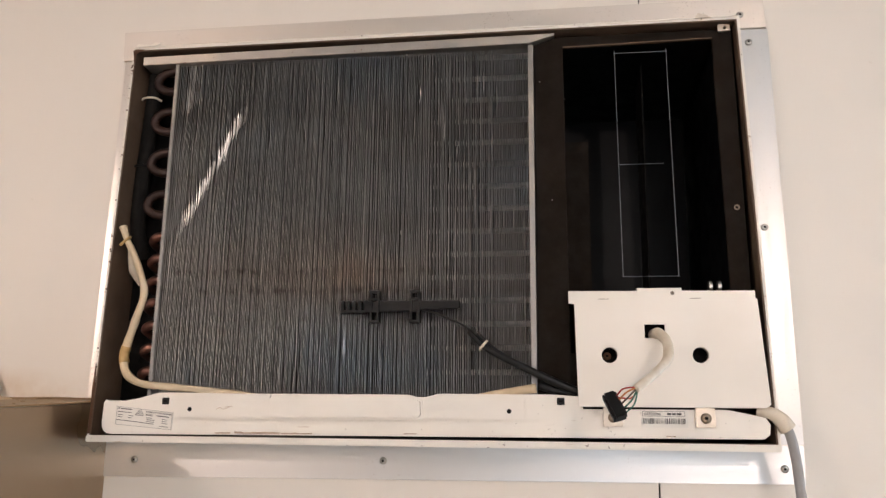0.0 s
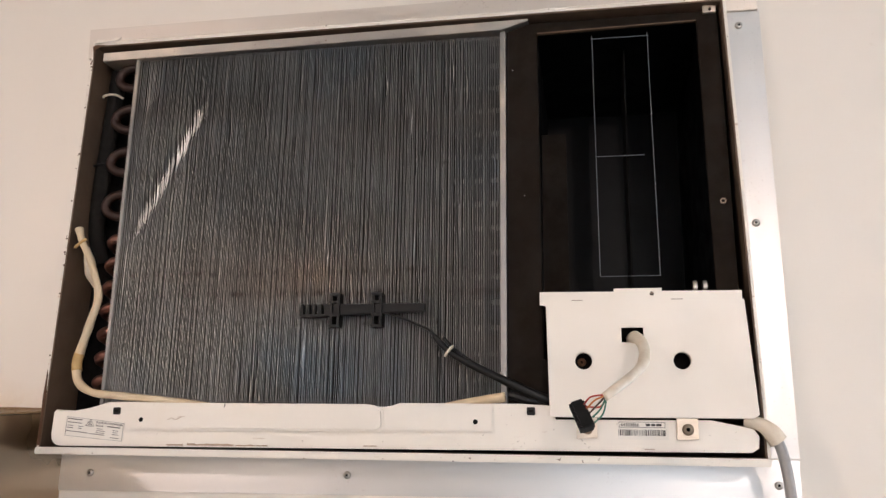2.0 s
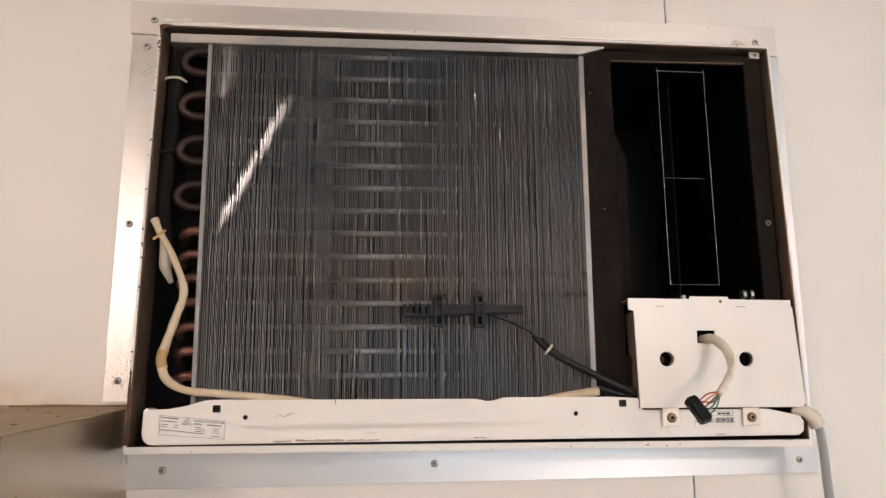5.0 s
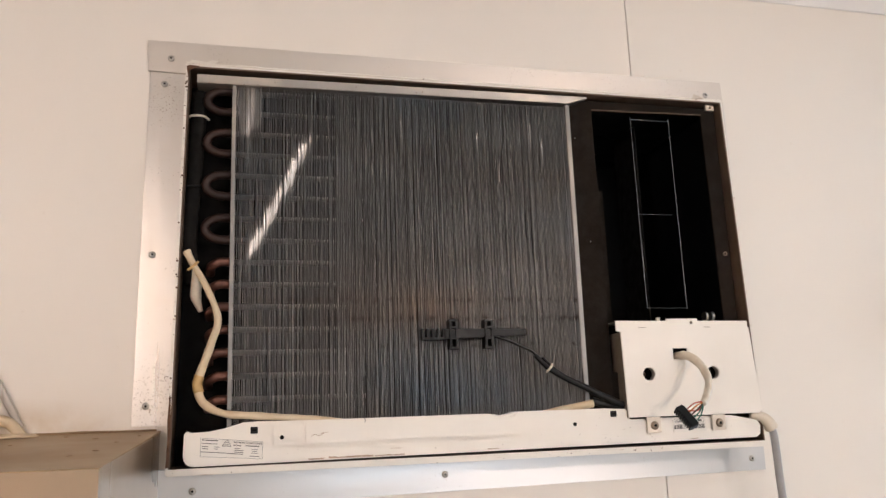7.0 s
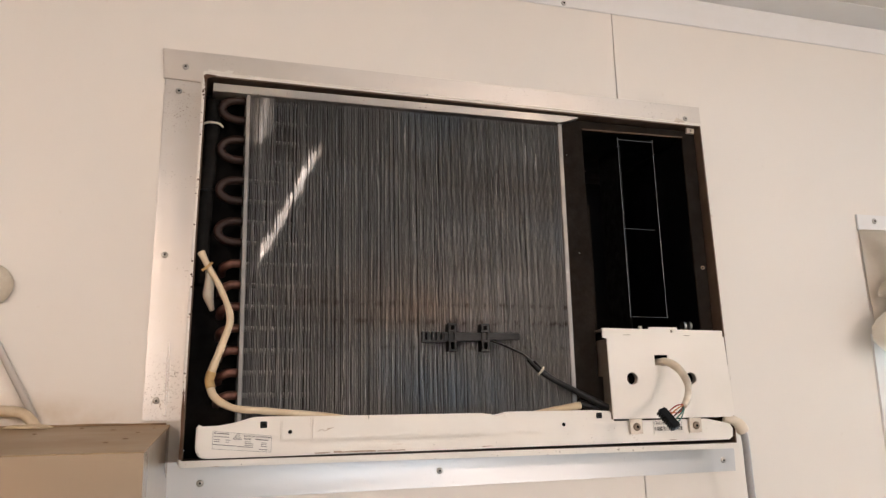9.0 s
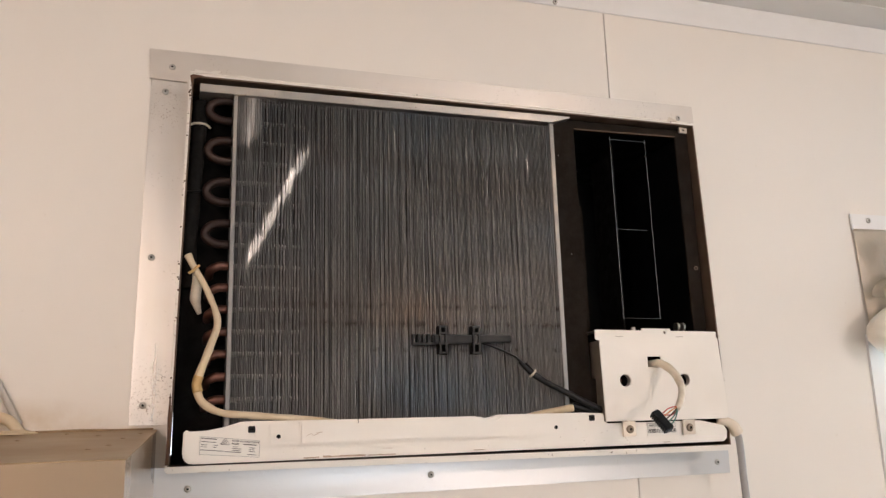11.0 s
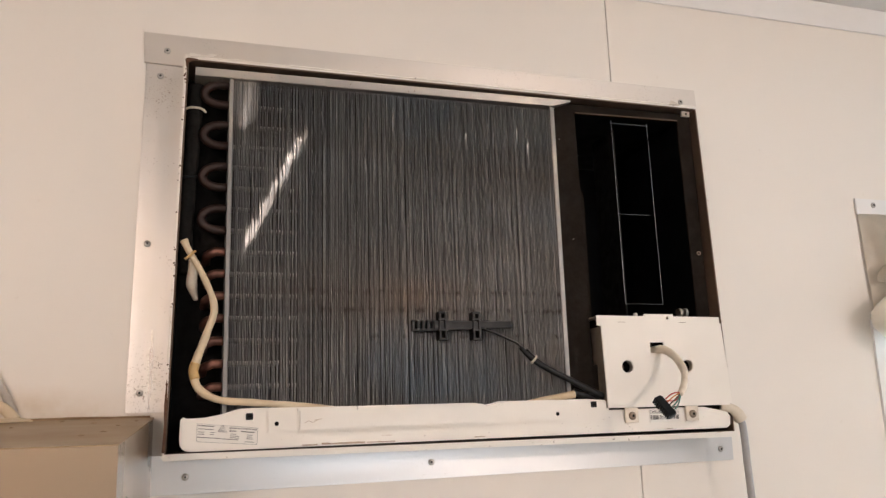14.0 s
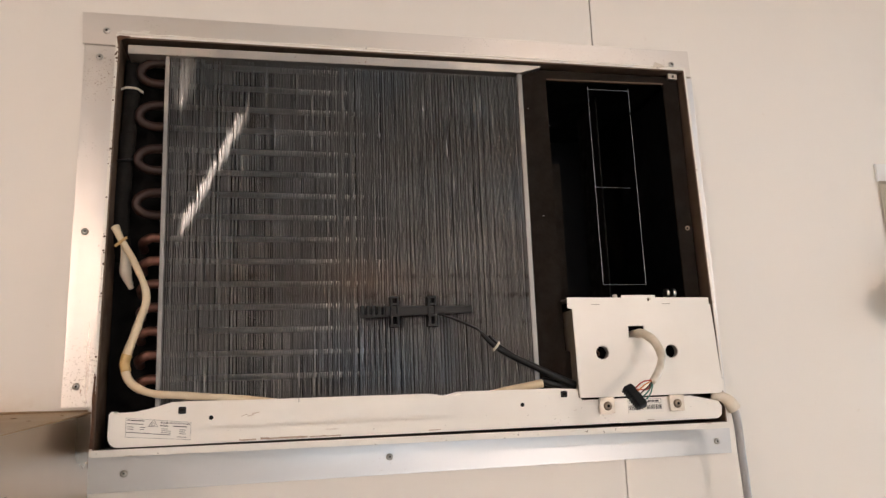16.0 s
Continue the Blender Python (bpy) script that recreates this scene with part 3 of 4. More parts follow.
def bend(x, z):
    """How far a fin's front edge is pushed sideways."""
    s = 0.00010 * noise.noise((x * 34, z * 11, 1.0)) + 0.00022 * noise.noise((x * 140, z * 2.5, 6.0)) + 0.00020 * noise.noise((x * 900, z * 1.5, 4.0))
    for dx, dz, length, push, wide, parted in dents:
        if abs(x - dx) < 3 * wide and abs(z - dz) < length:
            u = (x - dx) / wide
            s += push * (1.6 * u if parted else 1) * math.exp(-u * u) * (1 - ((z - dz) / length) ** 2) ** 2
    along = (CREASE_B - CREASE_A).normalized()
    p = Vector((x, z)) - CREASE_A
    t, d = p.dot(along), p.x * along.y - p.y * along.x
    span = (CREASE_B - CREASE_A).length
    if -0.01 < t < span + 0.01:
        fade = min(1, (t + 0.01) / 0.02, (span + 0.01 - t) / 0.04)
        d += 0.003 * noise.noise((x * 60, z * 60, 2.0))
        s += 0.0022 * fade * math.exp(-((d + 0.002) / 0.0055) ** 2)
    # a flattened patch at the top corner, with a curved lower edge
    low = 1.955 + 26.0 * (x + 0.197) * (x + 0.197) * (1 if x < -0.197 else 0) - 1.2 * (-0.197 - x)
    if x < -0.1955:
        s += (0.0008 + 0.0003 * noise.noise((x * 160, z * 30, 7.0))) * min(1, max(0, (z - low) / 0.010)) + 0.0006 * min(1, max(0, (z - 1.905) / 0.03))
    return s


def fin_mesh(x):
    bm = bmesh.new()
    n, th = 56, 0.00017
    rows = []
    for k in range(n + 1):
        z = CZ0 + (CZ1 - CZ0) * k / n
        s = bend(x, z)
        drop = min(0.0030, 0.55 * abs(s))
        rows.append([bm.verts.new((px, py, z)) for px, py in (
            (x - 0.00006, -0.0160), (x - 0.00006, -0.0452), (x - 0.00008 + 0.45 * s, -0.0480 + 0.4 * drop), (x - th + s, -0.0489 + drop), (x + s, -0.0490 + drop),
            (x + th + s, -0.0489 + drop), (x + 0.00008 + 0.45 * s, -0.0480 + 0.4 * drop), (x + 0.00006, -0.0452), (x + 0.00006, -0.0160))])
    for a, b in zip(rows, rows[1:]):
        for j in range(8):
            bm.faces.new((a[j], a[j + 1], b[j + 1], b[j]))
    bm.faces.new(rows[0][::-1])
    bm.faces.new(rows[-1])
    return bm


FINS = 227
uneven = random.Random(21)
for i in range(FINS):
    fin = part("fin", fin_mesh(CX0 + (CX1 - CX0) * (i + 0.28 * uneven.uniform(-1, 1)) / (FINS - 1)), FIN, coil)
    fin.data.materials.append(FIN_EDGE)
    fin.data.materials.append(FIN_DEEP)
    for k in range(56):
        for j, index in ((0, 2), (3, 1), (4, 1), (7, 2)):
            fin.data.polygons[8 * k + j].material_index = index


def u_bend(za, zb, y=-0.0365, reach=0.017):
    mid, half = (za + zb) / 2, (za - zb) / 2
    pts = [(-0.2225, y, za), (-0.231, y, za)]
    for k in range(1, 8):
        a = math.pi * k / 8
        pts.append((-0.231 - reach * math.sin(a), y, mid + half * math.cos(a)))
    pts += [(-0.231, y, zb), (-0.2225, y, zb)]
    return rod(pts, 0.0046, 12, 3)


for k in (0, 2, 4, 6):
    part("return_bend", u_bend(ROWS_Z[k], ROWS_Z[k + 1]), COPPER, coil, "dull copper return bend", smooth=True)
for k in range(8, 15):
    z = ROWS_Z[k]
    pts = [(-0.2225, -0.0365, z), (-0.232, -0.0370, z)]
    for j in range(1, 6):
        a = math.pi / 2 * j / 5
        pts.append((-0.232 - 0.010 * math.sin(a), -0.0370 + 0.012 * (1 - math.cos(a)), z - 0.001 * j))
    pts.append((-0.242, -0.013, z - 0.008))
    part("return_bend", rod(pts, 0.0046, 12, 3), COPPER_L, coil, "dull copper return bend", smooth=True)

part("suction_pipe", rod([(-0.2560, -0.026, 2.000), (-0.2590, -0.027, 1.930), (-0.2620, -0.027, 1.870), (-0.2630, -0.024, 1.830), (-0.2600, -0.014, 1.800)], 0.0078, 14, 8, 0.05), PIPE_FOAM, ac, "black foam covered pipe", smooth=True)
part("cable_tie", rod([(-0.2685, -0.033, 1.9695), (-0.262, -0.0365, 1.9715), (-0.252, -0.0360, 1.9715), (-0.2465, -0.030, 1.9700)], 0.0013, 8), TIE, ac, "pale nylon cable tie")
part("cable_tie", rod([(-0.2705, -0.030, 1.8970), (-0.264, -0.0365, 1.8960), (-0.252, -0.034, 1.8980)], 0.0012, 8), RUBBER, ac)

# pale sensor sleeving that hangs down the left side and lies along the tray
part("sensor_sleeving", rod([(-0.2640, -0.0510, 1.826), (-0.2570, -0.0535, 1.812), (-0.2445, -0.0540, 1.790), (-0.2335, -0.0545, 1.760), (-0.2395, -0.0530, 1.735), (-0.2480, -0.0500, 1.710), (-0.2510, -0.0490, 1.696), (-0.2450, -0.0530, 1.680), (-0.2270, -0.0580, 1.6700), (-0.2000, -0.0590, 1.6670), (-0.1650, -0.0555, 1.6640), (-0.1250, -0.0500, 1.6600), (-0.0950, -0.0460, 1.6540)],
                            [0.0044, 0.0032, 0.0032, 0.0036, 0.0037, 0.0040, 0.0042, 0.0040, 0.0037, 0.0036, 0.0033, 0.0031, 0.003], 12, 8, 0.16), SLEEVING, ac, "yellowed pale insulating sleeving", smooth=True)
part("sleeving_end", rod([(-0.2560, -0.0480, 1.808), (-0.2545, -0.0430, 1.796), (-0.2550, -0.0370, 1.784), (-0.2505, -0.0300, 1.770)], [0.0030, 0.0050, 0.0056, 0.0024], 12, 8, 0.12), SLEEVING_W, ac, "white sleeving tail tied back", smooth=True)
part("cable_tie", rod([(-0.2625, -0.0560, 1.8065), (-0.2590, -0.0570, 1.8090), (-0.2550, -0.0560, 1.8130), (-0.2530, -0.0540, 1.8150)], 0.0014, 8), TAPE, ac, "amber nylon cable tie")
part("tape", rod([(-0.2492, -0.0498, 1.706), (-0.2512, -0.0492, 1.698), (-0.2495, -0.0502, 1.690)], 0.0047, 12, 6, 0.14), TAPE, ac, "amber tape wrap", smooth=True)
part("sensor_sleeving", rod([(0.085, -0.0500, 1.6570), (0.110, -0.0545, 1.6620), (0.130, -0.0570, 1.6650), (0.149, -0.0585, 1.6675)], [0.0030, 0.0032, 0.0036, 0.0042], 12, 8, 0.08), SLEEVING, ac, "yellowed pale insulating sleeving", smooth=True)

# sensor clip bar and its cable
bar = part("sensor_holder", slab([(-0.0100, 1.7370), (0.0790, 1.7405), (0.0790, 1.7475), (-0.0100, 1.7475)], -0.0590, -0.0520, bevel=0.0008), BLACK, ac, "black plastic sensor holder clipped to the fins")
for k in range(5):
    part("slot_rib", box(bmesh.new(), -0.0335 + 0.0056 * k, -0.0306 + 0.0056 * k, -0.0575, -0.0515, 1.7370, 1.7480, 0.0004), BLACK, bar)
part("slot_rail", box(bmesh.new(), -0.0335, -0.0100, -0.0572, -0.0515, 1.7365, 1.7392, 0.0004), BLACK, bar)
for cx in (-0.0005, 0.0375):
    bm = bmesh.new()
    for dx in (-0.0042, 0.0022):
        box(bm, cx + dx, cx + dx + 0.0022, -0.0610, -0.0480, 1.7270, 1.7570, 0.0004)
    for z in (1.7268, 1.7365, 1.7478, 1.7548):
        box(bm, cx - 0.0050, cx + 0.0050, -0.0615, -0.0550, z, z + 0.0022, 0.0004)
    part("clip", bm, BLACK, bar)
part("sensor_lead", rod([(0.0440, -0.0540, 1.7400), (0.0580, -0.0550, 1.7355), (0.0740, -0.0560, 1.7285), (0.0850, -0.0570, 1.7230), (0.0920, -0.0580, 1.7150)], 0.0011, 8), RUBBER, ac, smooth=True)
part("sensor_cable", rod([(0.0880, -0.0575, 1.7190), (0.1020, -0.0590, 1.7050), (0.1200, -0.0600, 1.6945), (0.1400, -0.0600, 1.6850), (0.1600, -0.0590, 1.6755), (0.1800, -0.0560, 1.6670), (0.1950, -0.0480, 1.6620)],
                         [0.0022, 0.0028, 0.0032, 0.0033, 0.0036, 0.0040, 0.0042], 12, 8, 0.04), RUBBER, ac, "black sleeved sensor cable", smooth=True)
part("sensor_cable", rod([(0.0960, -0.0560, 1.7170), (0.1080, -0.0565, 1.7055), (0.1300, -0.0570, 1.6910)], 0.0014, 8), RUBBER, ac, smooth=True)
part("cable_tie", rod([(0.0985, -0.0600, 1.7015), (0.1005, -0.0628, 1.7040), (0.1035, -0.0630, 1.7075), (0.1050, -0.0605, 1.7095)], 0.0013, 8), TIE, ac, "pale nylon cable tie")
part("cable_boot", rod([(0.1520, -0.0500, 1.6705), (0.1680, -0.0500, 1.6660), (0.1850, -0.0470, 1.6630)], 0.0042, 10), RUBBER, ac)

# drip tray front
tray = part("drip_tray", slab([(0.3415, 1.6255), (0.3465, 1.6290), (0.3475, 1.6380), (0.3440, 1.6435), (0.3300, 1.6465), (0.3120, 1.6500), (0.1900, 1.6495), (0.1885, 1.6605), (0.1620, 1.6620), (0.0600, 1.6620), (0.0540, 1.6600), (0.0480, 1.6588), (0.0400, 1.6590), (0.0330, 1.6610), (-0.1350, 1.6610), (-0.1950, 1.6615), (-0.2080, 1.6610), (-0.2260, 1.6560), (-0.2400, 1.6535), (-0.2560, 1.6530), (-0.2590, 1.6545), (-0.2615, 1.6520), (-0.2620, 1.6330), (-0.2612, 1.6285), (-0.2592, 1.6252), (-0.2560, 1.6232), (-0.2515, 1.6226)], -0.0605, -0.0300, bevel=0.0016), ENAMEL_RUST, ac, "white enamelled drip tray with rust along its lower edge")
part("pressed_panel", slab([(-0.1820, 1.6370), (0.1400, 1.6385), (0.1400, 1.6605), (0.0620, 1.6605), (0.0560, 1.6575), (-0.1820, 1.6580)], -0.0635, -0.0598, bevel=0.0014), ENAMEL, tray)
part("pressed_bar", slab([(-0.1530, 1.6368), (0.0440, 1.6382), (0.0480, 1.6420), (0.0470, 1.6560), (0.0380, 1.6600), (-0.1530, 1.6595)], -0.0662, -0.0600, bevel=0.0022), ENAMEL, tray)
for x, z in ((-0.1730, 1.6460), (0.1250, 1.6470)):
    part("screw_hole", dome(x, -0.0634, z, 0.0021, 0.0006, 14), DARK, tray)
for x, z in ((-0.1985, 1.6535), (0.1705, 1.6560)):
    b = part("plug", box(bmesh.new(), x - 0.0034, x + 0.0034, -0.0618, -0.058, z - 0.0032, z + 0.0032, 0.0005), BLACK, tray, "black square plastic plug")
    part("plug_slot", box(bmesh.new(), x - 0.0018, x + 0.0018, -0.0624, -0.0617, z - 0.0007, z + 0.0009), DARK, b)

# dirt, scratches and pen marks on the tray
SMEAR = plain("rust_smear", (0.50, 0.39, 0.29), 0.6, (0.24, 0.15, 0.09), scale=300, amount=0.9)
for x0, x1, z, h in ((-0.1480, -0.1330, 1.6245, 0.0016), (-0.1290, -0.0860, 1.6248, 0.0022), (-0.0840, -0.0550, 1.6250, 0.0013), (0.0300, 0.0420, 1.6262, 0.0009), (0.2600, 0.2680, 1.6270, 0.0008)):
    n = 14
    top = [(x0 + (x1 - x0) * k / n, z + h * (0.55 + 0.45 * noise.noise((x0 * 90, k * 0.9, 0)))) for k in range(n + 1)]
    part("rust_smear", slab([*((x, z - 0.0003 + 0.0003 * noise.noise((x * 300, 1, 0))) for x, _ in top[::-1]), *top][::-1], -0.06085, -0.0604), SMEAR, tray)
part("pen_mark", rod([(-0.1460, -0.0663, 1.6460), (-0.1420, -0.0664, 1.6478), (-0.1390, -0.0664, 1.6462), (-0.1330, -0.0664, 1.6488), (-0.1370, -0.0664, 1.6482), (-0.1300, -0.0664, 1.6492)], 0.00022, 5, 5), SMEAR, tray)
part("pen_mark", rod([(-0.0945, -0.0650, 1.6605), (-0.0940, -0.0661, 1.6585), (-0.0948, -0.0663, 1.6570)], 0.00030, 5, 5), INK, tray)

# control box
CB_FRONT = [(0.1860, 1.6515), (0.3440, 1.6515), (0.3480, 1.6545), (0.3425, 1.7460), (0.3410, 1.7460), (0.3410, 1.7530), (0.2785, 1.7535), (0.2785, 1.7560), (0.2400, 1.7560), (0.2400, 1.7535), (0.1790, 1.7540), (0.1790, 1.7430), (0.1840, 1.7420)]
front = part("control_box", slab(CB_FRONT, -0.0650, -0.0635, [rect(0.2450, 0.2625, 1.7115, 1.7235), ring(0.2140, 1.6965, 0.0070), ring(0.2920, 1.6965, 0.0070), ring(0.2705, 1.7515, 0.0018, 12)], 0.0005), ENAMEL, ac, "white enamelled control box cover with two round holes")
bm = bmesh.new()
box(bm, 0.1862, 0.1876, -0.0634, -0.0050, 1.6530, 1.7420)
box(bm, 0.3390, 0.3404, -0.0634, -0.0050, 1.6530, 1.7420)
box(bm, 0.1790, 0.3410, -0.0634, -0.0050, 1.7515, 1.7530)
box(bm, 0.1862, 0.3404, -0.0634, -0.0050, 1.6516, 1.6530)
part("box_side", bm, GALV, front, "dull galvanised side of the control box")
# near-black block stands for the shade inside the box
part("box_inside", box(bmesh.new(), 0.1878, 0.3388, -0.0520, -0.0060, 1.6532, 1.7510), DARK, front)
for x in (0.2140, 0.2920):
    part("hole_collar", slab(ring(x, 1.6965, 0.0080), -0.0634, -0.0580, [ring(x, 1.6965, 0.0069)]), TAB, front)
for x in (0.2100, 0.2900):
    part("fold_slot", box(bmesh.new(), x - 0.0045, x + 0.0045, -0.0653, -0.0648, 1.7462, 1.7467), GALV, front)
screw(front, 0.2125, -0.0522, 1.6965, 0.0036, "recessed_screw", RUST)
for x in (0.2150, 0.2930):
    tab = part("mounting_tab", slab([(x - 0.0080, 1.6345), (x + 0.0085, 1.6350), (x + 0.0085, 1.6512), (x - 0.0080, 1.6512)], -0.0642, -0.0625, bevel=0.0006), TAB, front, "bare steel mounting tab")
    screw(tab, x + 0.0005, -0.0642, 1.6425, 0.0046, "screw", BOLT)
part("spring_pin", rod([(0.2440, -0.040, 1.7535), (0.2440, -0.040, 1.7600)], 0.0026, 12, straight=True), SCREW, front)
for x in (0.3090, 0.3170):
    part("damper_wheel", rod([(x - 0.0016, -0.033, 1.7620), (x + 0.0016, -0.033, 1.7620)], 0.0055, 18, straight=True), SCREW, front, "small dull metal wheel")

# loom from the square hole to the loose plug
part("loom_sleeve", rod([(0.2535, -0.0560, 1.7150), (0.2560, -0.0740, 1.7145), (0.2605, -0.0890, 1.7050), (0.2580, -0.1060, 1.6900), (0.2465, -0.1230, 1.6780), (0.2355, -0.1350, 1.6690), (0.2280, -0.1405, 1.6635)],
                        [0.0046, 0.0047, 0.0044, 0.0041, 0.0038, 0.0036, 0.0034], 14, 8, 0.16), SLEEVING_W, ac, "stained white sleeving over wires", smooth=True)
END = Vector((0.2290, -0.1400, 1.6642))
for k, (mat, dx, dz) in enumerate(((WIRE_R, -0.004, 0.004), (WIRE_O, -0.002, 0.001), (WIRE_K, 0.0, -0.002), (WIRE_G, 0.002, -0.005), (WIRE_G, 0.003, -0.009), (WIRE_R, -0.003, 0.0025))):
    tip = Vector((0.2175 + dx, -0.1350, 1.6545 + dz))
    mid = (END + tip) / 2 + Vector((0.0012 * (k - 2), -0.003 + 0.001 * k, 0.0012 * (2 - k)))
    part("wire", rod([END + Vector((0.001, 0, 0.001)), mid, tip], 0.0007, 6, 5), mat, ac, smooth=True)
bm = bmesh.new()
box(bm, -0.0060, 0.0050, -0.0040, 0.0040, -0.0135, 0.0135, 0.0007)
box(bm, 0.0050, 0.0066, -0.0030, 0.0030, -0.0120, 0.0120, 0.0004)
body = mesh_of(bm, BLACK, "plug_connector")
plug = new("plug_connector", body)
plug.parent = ac
tagged(plug, "black plastic multi-pin plug hanging loose")
up = Vector((-0.32, 0.57, 0.757)).normalized()
across = Vector((0.95, 0.10, 0.33))
across = (across - across.dot(up) * up).normalized()
plug.matrix_basis = Matrix.Translation((0.2125, -0.1345, 1.6505)) @ Matrix((across, up.cross(across), up)).transposed().to_4x4() @ Matrix.Diagonal((0.78, 0.85, 0.94, 1))
for k in range(9):
    part("contact_rib", box(bmesh.new(), -0.0082, -0.0058, -0.0034, 0.0034, -0.0128 + 0.0029 * k, -0.0111 + 0.0029 * k), BLACK, plug)

# discharge shroud beside the coil, duct and wire guard
shroud = part("shroud", slab([(0.1505, 1.650), (0.3430, 1.650), (0.3405, 2.0125), (0.1720, 2.0125), (0.1505, 2.0050)], -0.0465, -0.0440, [[(0.1810, 1.700), (0.3250, 1.700), (0.3215, 2.0030), (0.1790, 2.0010)]], 0.0008), FOAM, ac, "dark brown foam faced shroud round the air outlet")
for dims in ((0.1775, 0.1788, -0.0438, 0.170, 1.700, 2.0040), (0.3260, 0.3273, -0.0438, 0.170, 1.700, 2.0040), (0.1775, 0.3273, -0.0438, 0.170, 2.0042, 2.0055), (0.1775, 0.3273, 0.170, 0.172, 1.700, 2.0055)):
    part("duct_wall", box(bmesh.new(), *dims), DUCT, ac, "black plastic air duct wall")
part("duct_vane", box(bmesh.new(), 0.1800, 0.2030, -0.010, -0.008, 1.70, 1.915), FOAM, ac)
part("duct_lip", slab([(0.1790, 2.0005), (0.3215, 2.0028), (0.3215, 2.0040), (0.1790, 2.0018)], -0.0478, -0.0440), LINING, ac)
GL, GR, GB, GT = 0.2300, 0.2795, 1.7705, 1.9935
for a, b in (((GL - 0.001, GT + 0.003), (GL, GB)), ((GR - 0.001, GT + 0.003), (GR + 0.0005, GB)), ((GL - 0.002, GT), (GR, GT)), ((GL, 1.8790), (GR - 0.008, 1.8790)), ((GL, GB), (GR + 0.001, GB))):
    part("guard_wire", rod([(a[0], -0.0440, a[1]), (b[0], -0.0440, b[1])], 0.00032, 6, straight=True), GUARD, ac, "thin steel guard wire")
part("latch", slab([(0.3275, 2.0090), (0.3385, 2.0090), (0.3385, 2.0150), (0.3275, 2.0165)], -0.0500, -0.0466, [ring(0.3335, 2.0122, 0.0016, 10)]), TAB, ac, "small rusty steel latch plate")
part("grommet", slab(ring(0.3345, 1.8335, 0.0025, 16), -0.0482, -0.0464, [ring(0.3345, 1.8335, 0.0016, 16)]), BOLT, ac)
for x, z in ((0.1560, 1.9660), (0.1800, 1.9470), (0.1660, 1.8450)):
    part("speck", dome(x, -0.0464, z, 0.0006, 0.0003, 8), CORD, ac)

# power cord
part("cord_boot", rod([(0.3380, -0.0560, 1.6500), (0.3490, -0.0600, 1.6470), (0.3560, -0.0610, 1.6415), (0.3610, -0.0600, 1.6345)], [0.0046, 0.0054, 0.0066, 0.0074], 14, 8, 0.08), SLEEVING_W, ac, "white sleeving over the cord", smooth=True)
part("power_cord", rod([(0.3560, -0.0600, 1.6400), (0.3625, -0.0590, 1.6300), (0.3670, -0.0550, 1.6100), (0.3695, -0.0520, 1.5850), (0.3720, -0.0500, 1.5550), (0.3740, -0.0490, 1.5000), (0.3750, -0.0480, 1.3800), (0.3750, -0.0480, 1.1000)], 0.0042, 14, 10), CORD, ac, "grey round power cord", smooth=True)

# labels
label = part("rating_label", slab([(-0.2475, 1.6312), (-0.1905, 1.6265), (-0.1900, 1.6430), (-0.2470, 1.6490)], -0.0612, -0.0604), STICKER, tray, "printed rating label")


def letters(text, size, m, parent, mat=None):
    cu = bpy.data.curves.new("lettering", "FONT")
    cu.body, cu.size, cu.extrude, cu.offset = text, size, 0.00002, size * 0.018
    tmp = bpy.data.objects.new("lettering", cu)
    scene.collection.objects.link(tmp)
    bpy.context.view_layer.update()
    me = bpy.data.meshes.new_from_object(tmp)
    bpy.data.objects.remove(tmp)
    me.materials.clear()
    me.materials.append(mat or INK)
    ob = new("lettering", me)
    ob.parent = parent
    ob.matrix_basis = m
    return ob


TILT_L = 5.6
U = Vector((math.cos(radians(TILT_L)), 0, -math.sin(radians(TILT_L))))
V = Vector((math.sin(radians(TILT_L)), 0, math.cos(radians(TILT_L))))
ORG = Vector((-0.2470, -0.0613, 1.6490))


def ink_bar(u, v, w, h, name="print_bar"):
    """A printed bar, u and v millimetres right of and below the label's corner."""
    a = ORG + U * (u / 1000) - V * (v / 1000)
    bm = bmesh.new()
    q = [a, a + U * w / 1000, a + U * w / 1000 - V * h / 1000, a - V * h / 1000]
    bm.faces.new([bm.verts.new(p) for p in q])
    got = bmesh.ops.extrude_face_region(bm, geom=bm.faces[:])
    bmesh.ops.translate(bm, verts=[x for x in got["geom"] if isinstance(x, bmesh.types.BMVert)], vec=(0, 0.0001, 0))
    return part(name, bm, INK, label)


def label_text(text, u, v, size):
    p = ORG + U * (u / 1000) - V * (v / 1000)
    letters(text, size / 1000, pose(*p, 90, TILT_L, 0), label)


part("print_frame", slab([(-0.2466, 1.6316), (-0.1909, 1.6270), (-0.1905, 1.6426), (-0.2464, 1.6484)], -0.0614, -0.0611, [[(-0.2464, 1.6318), (-0.1911, 1.6272), (-0.1907, 1.6424), (-0.2462, 1.6482)]]), INK, label)
label_text("ROOM AIR CONDITIONER", 30.5, 3.4, 2.15)
label_text("MODEL", 30.5, 6.1, 2.15)
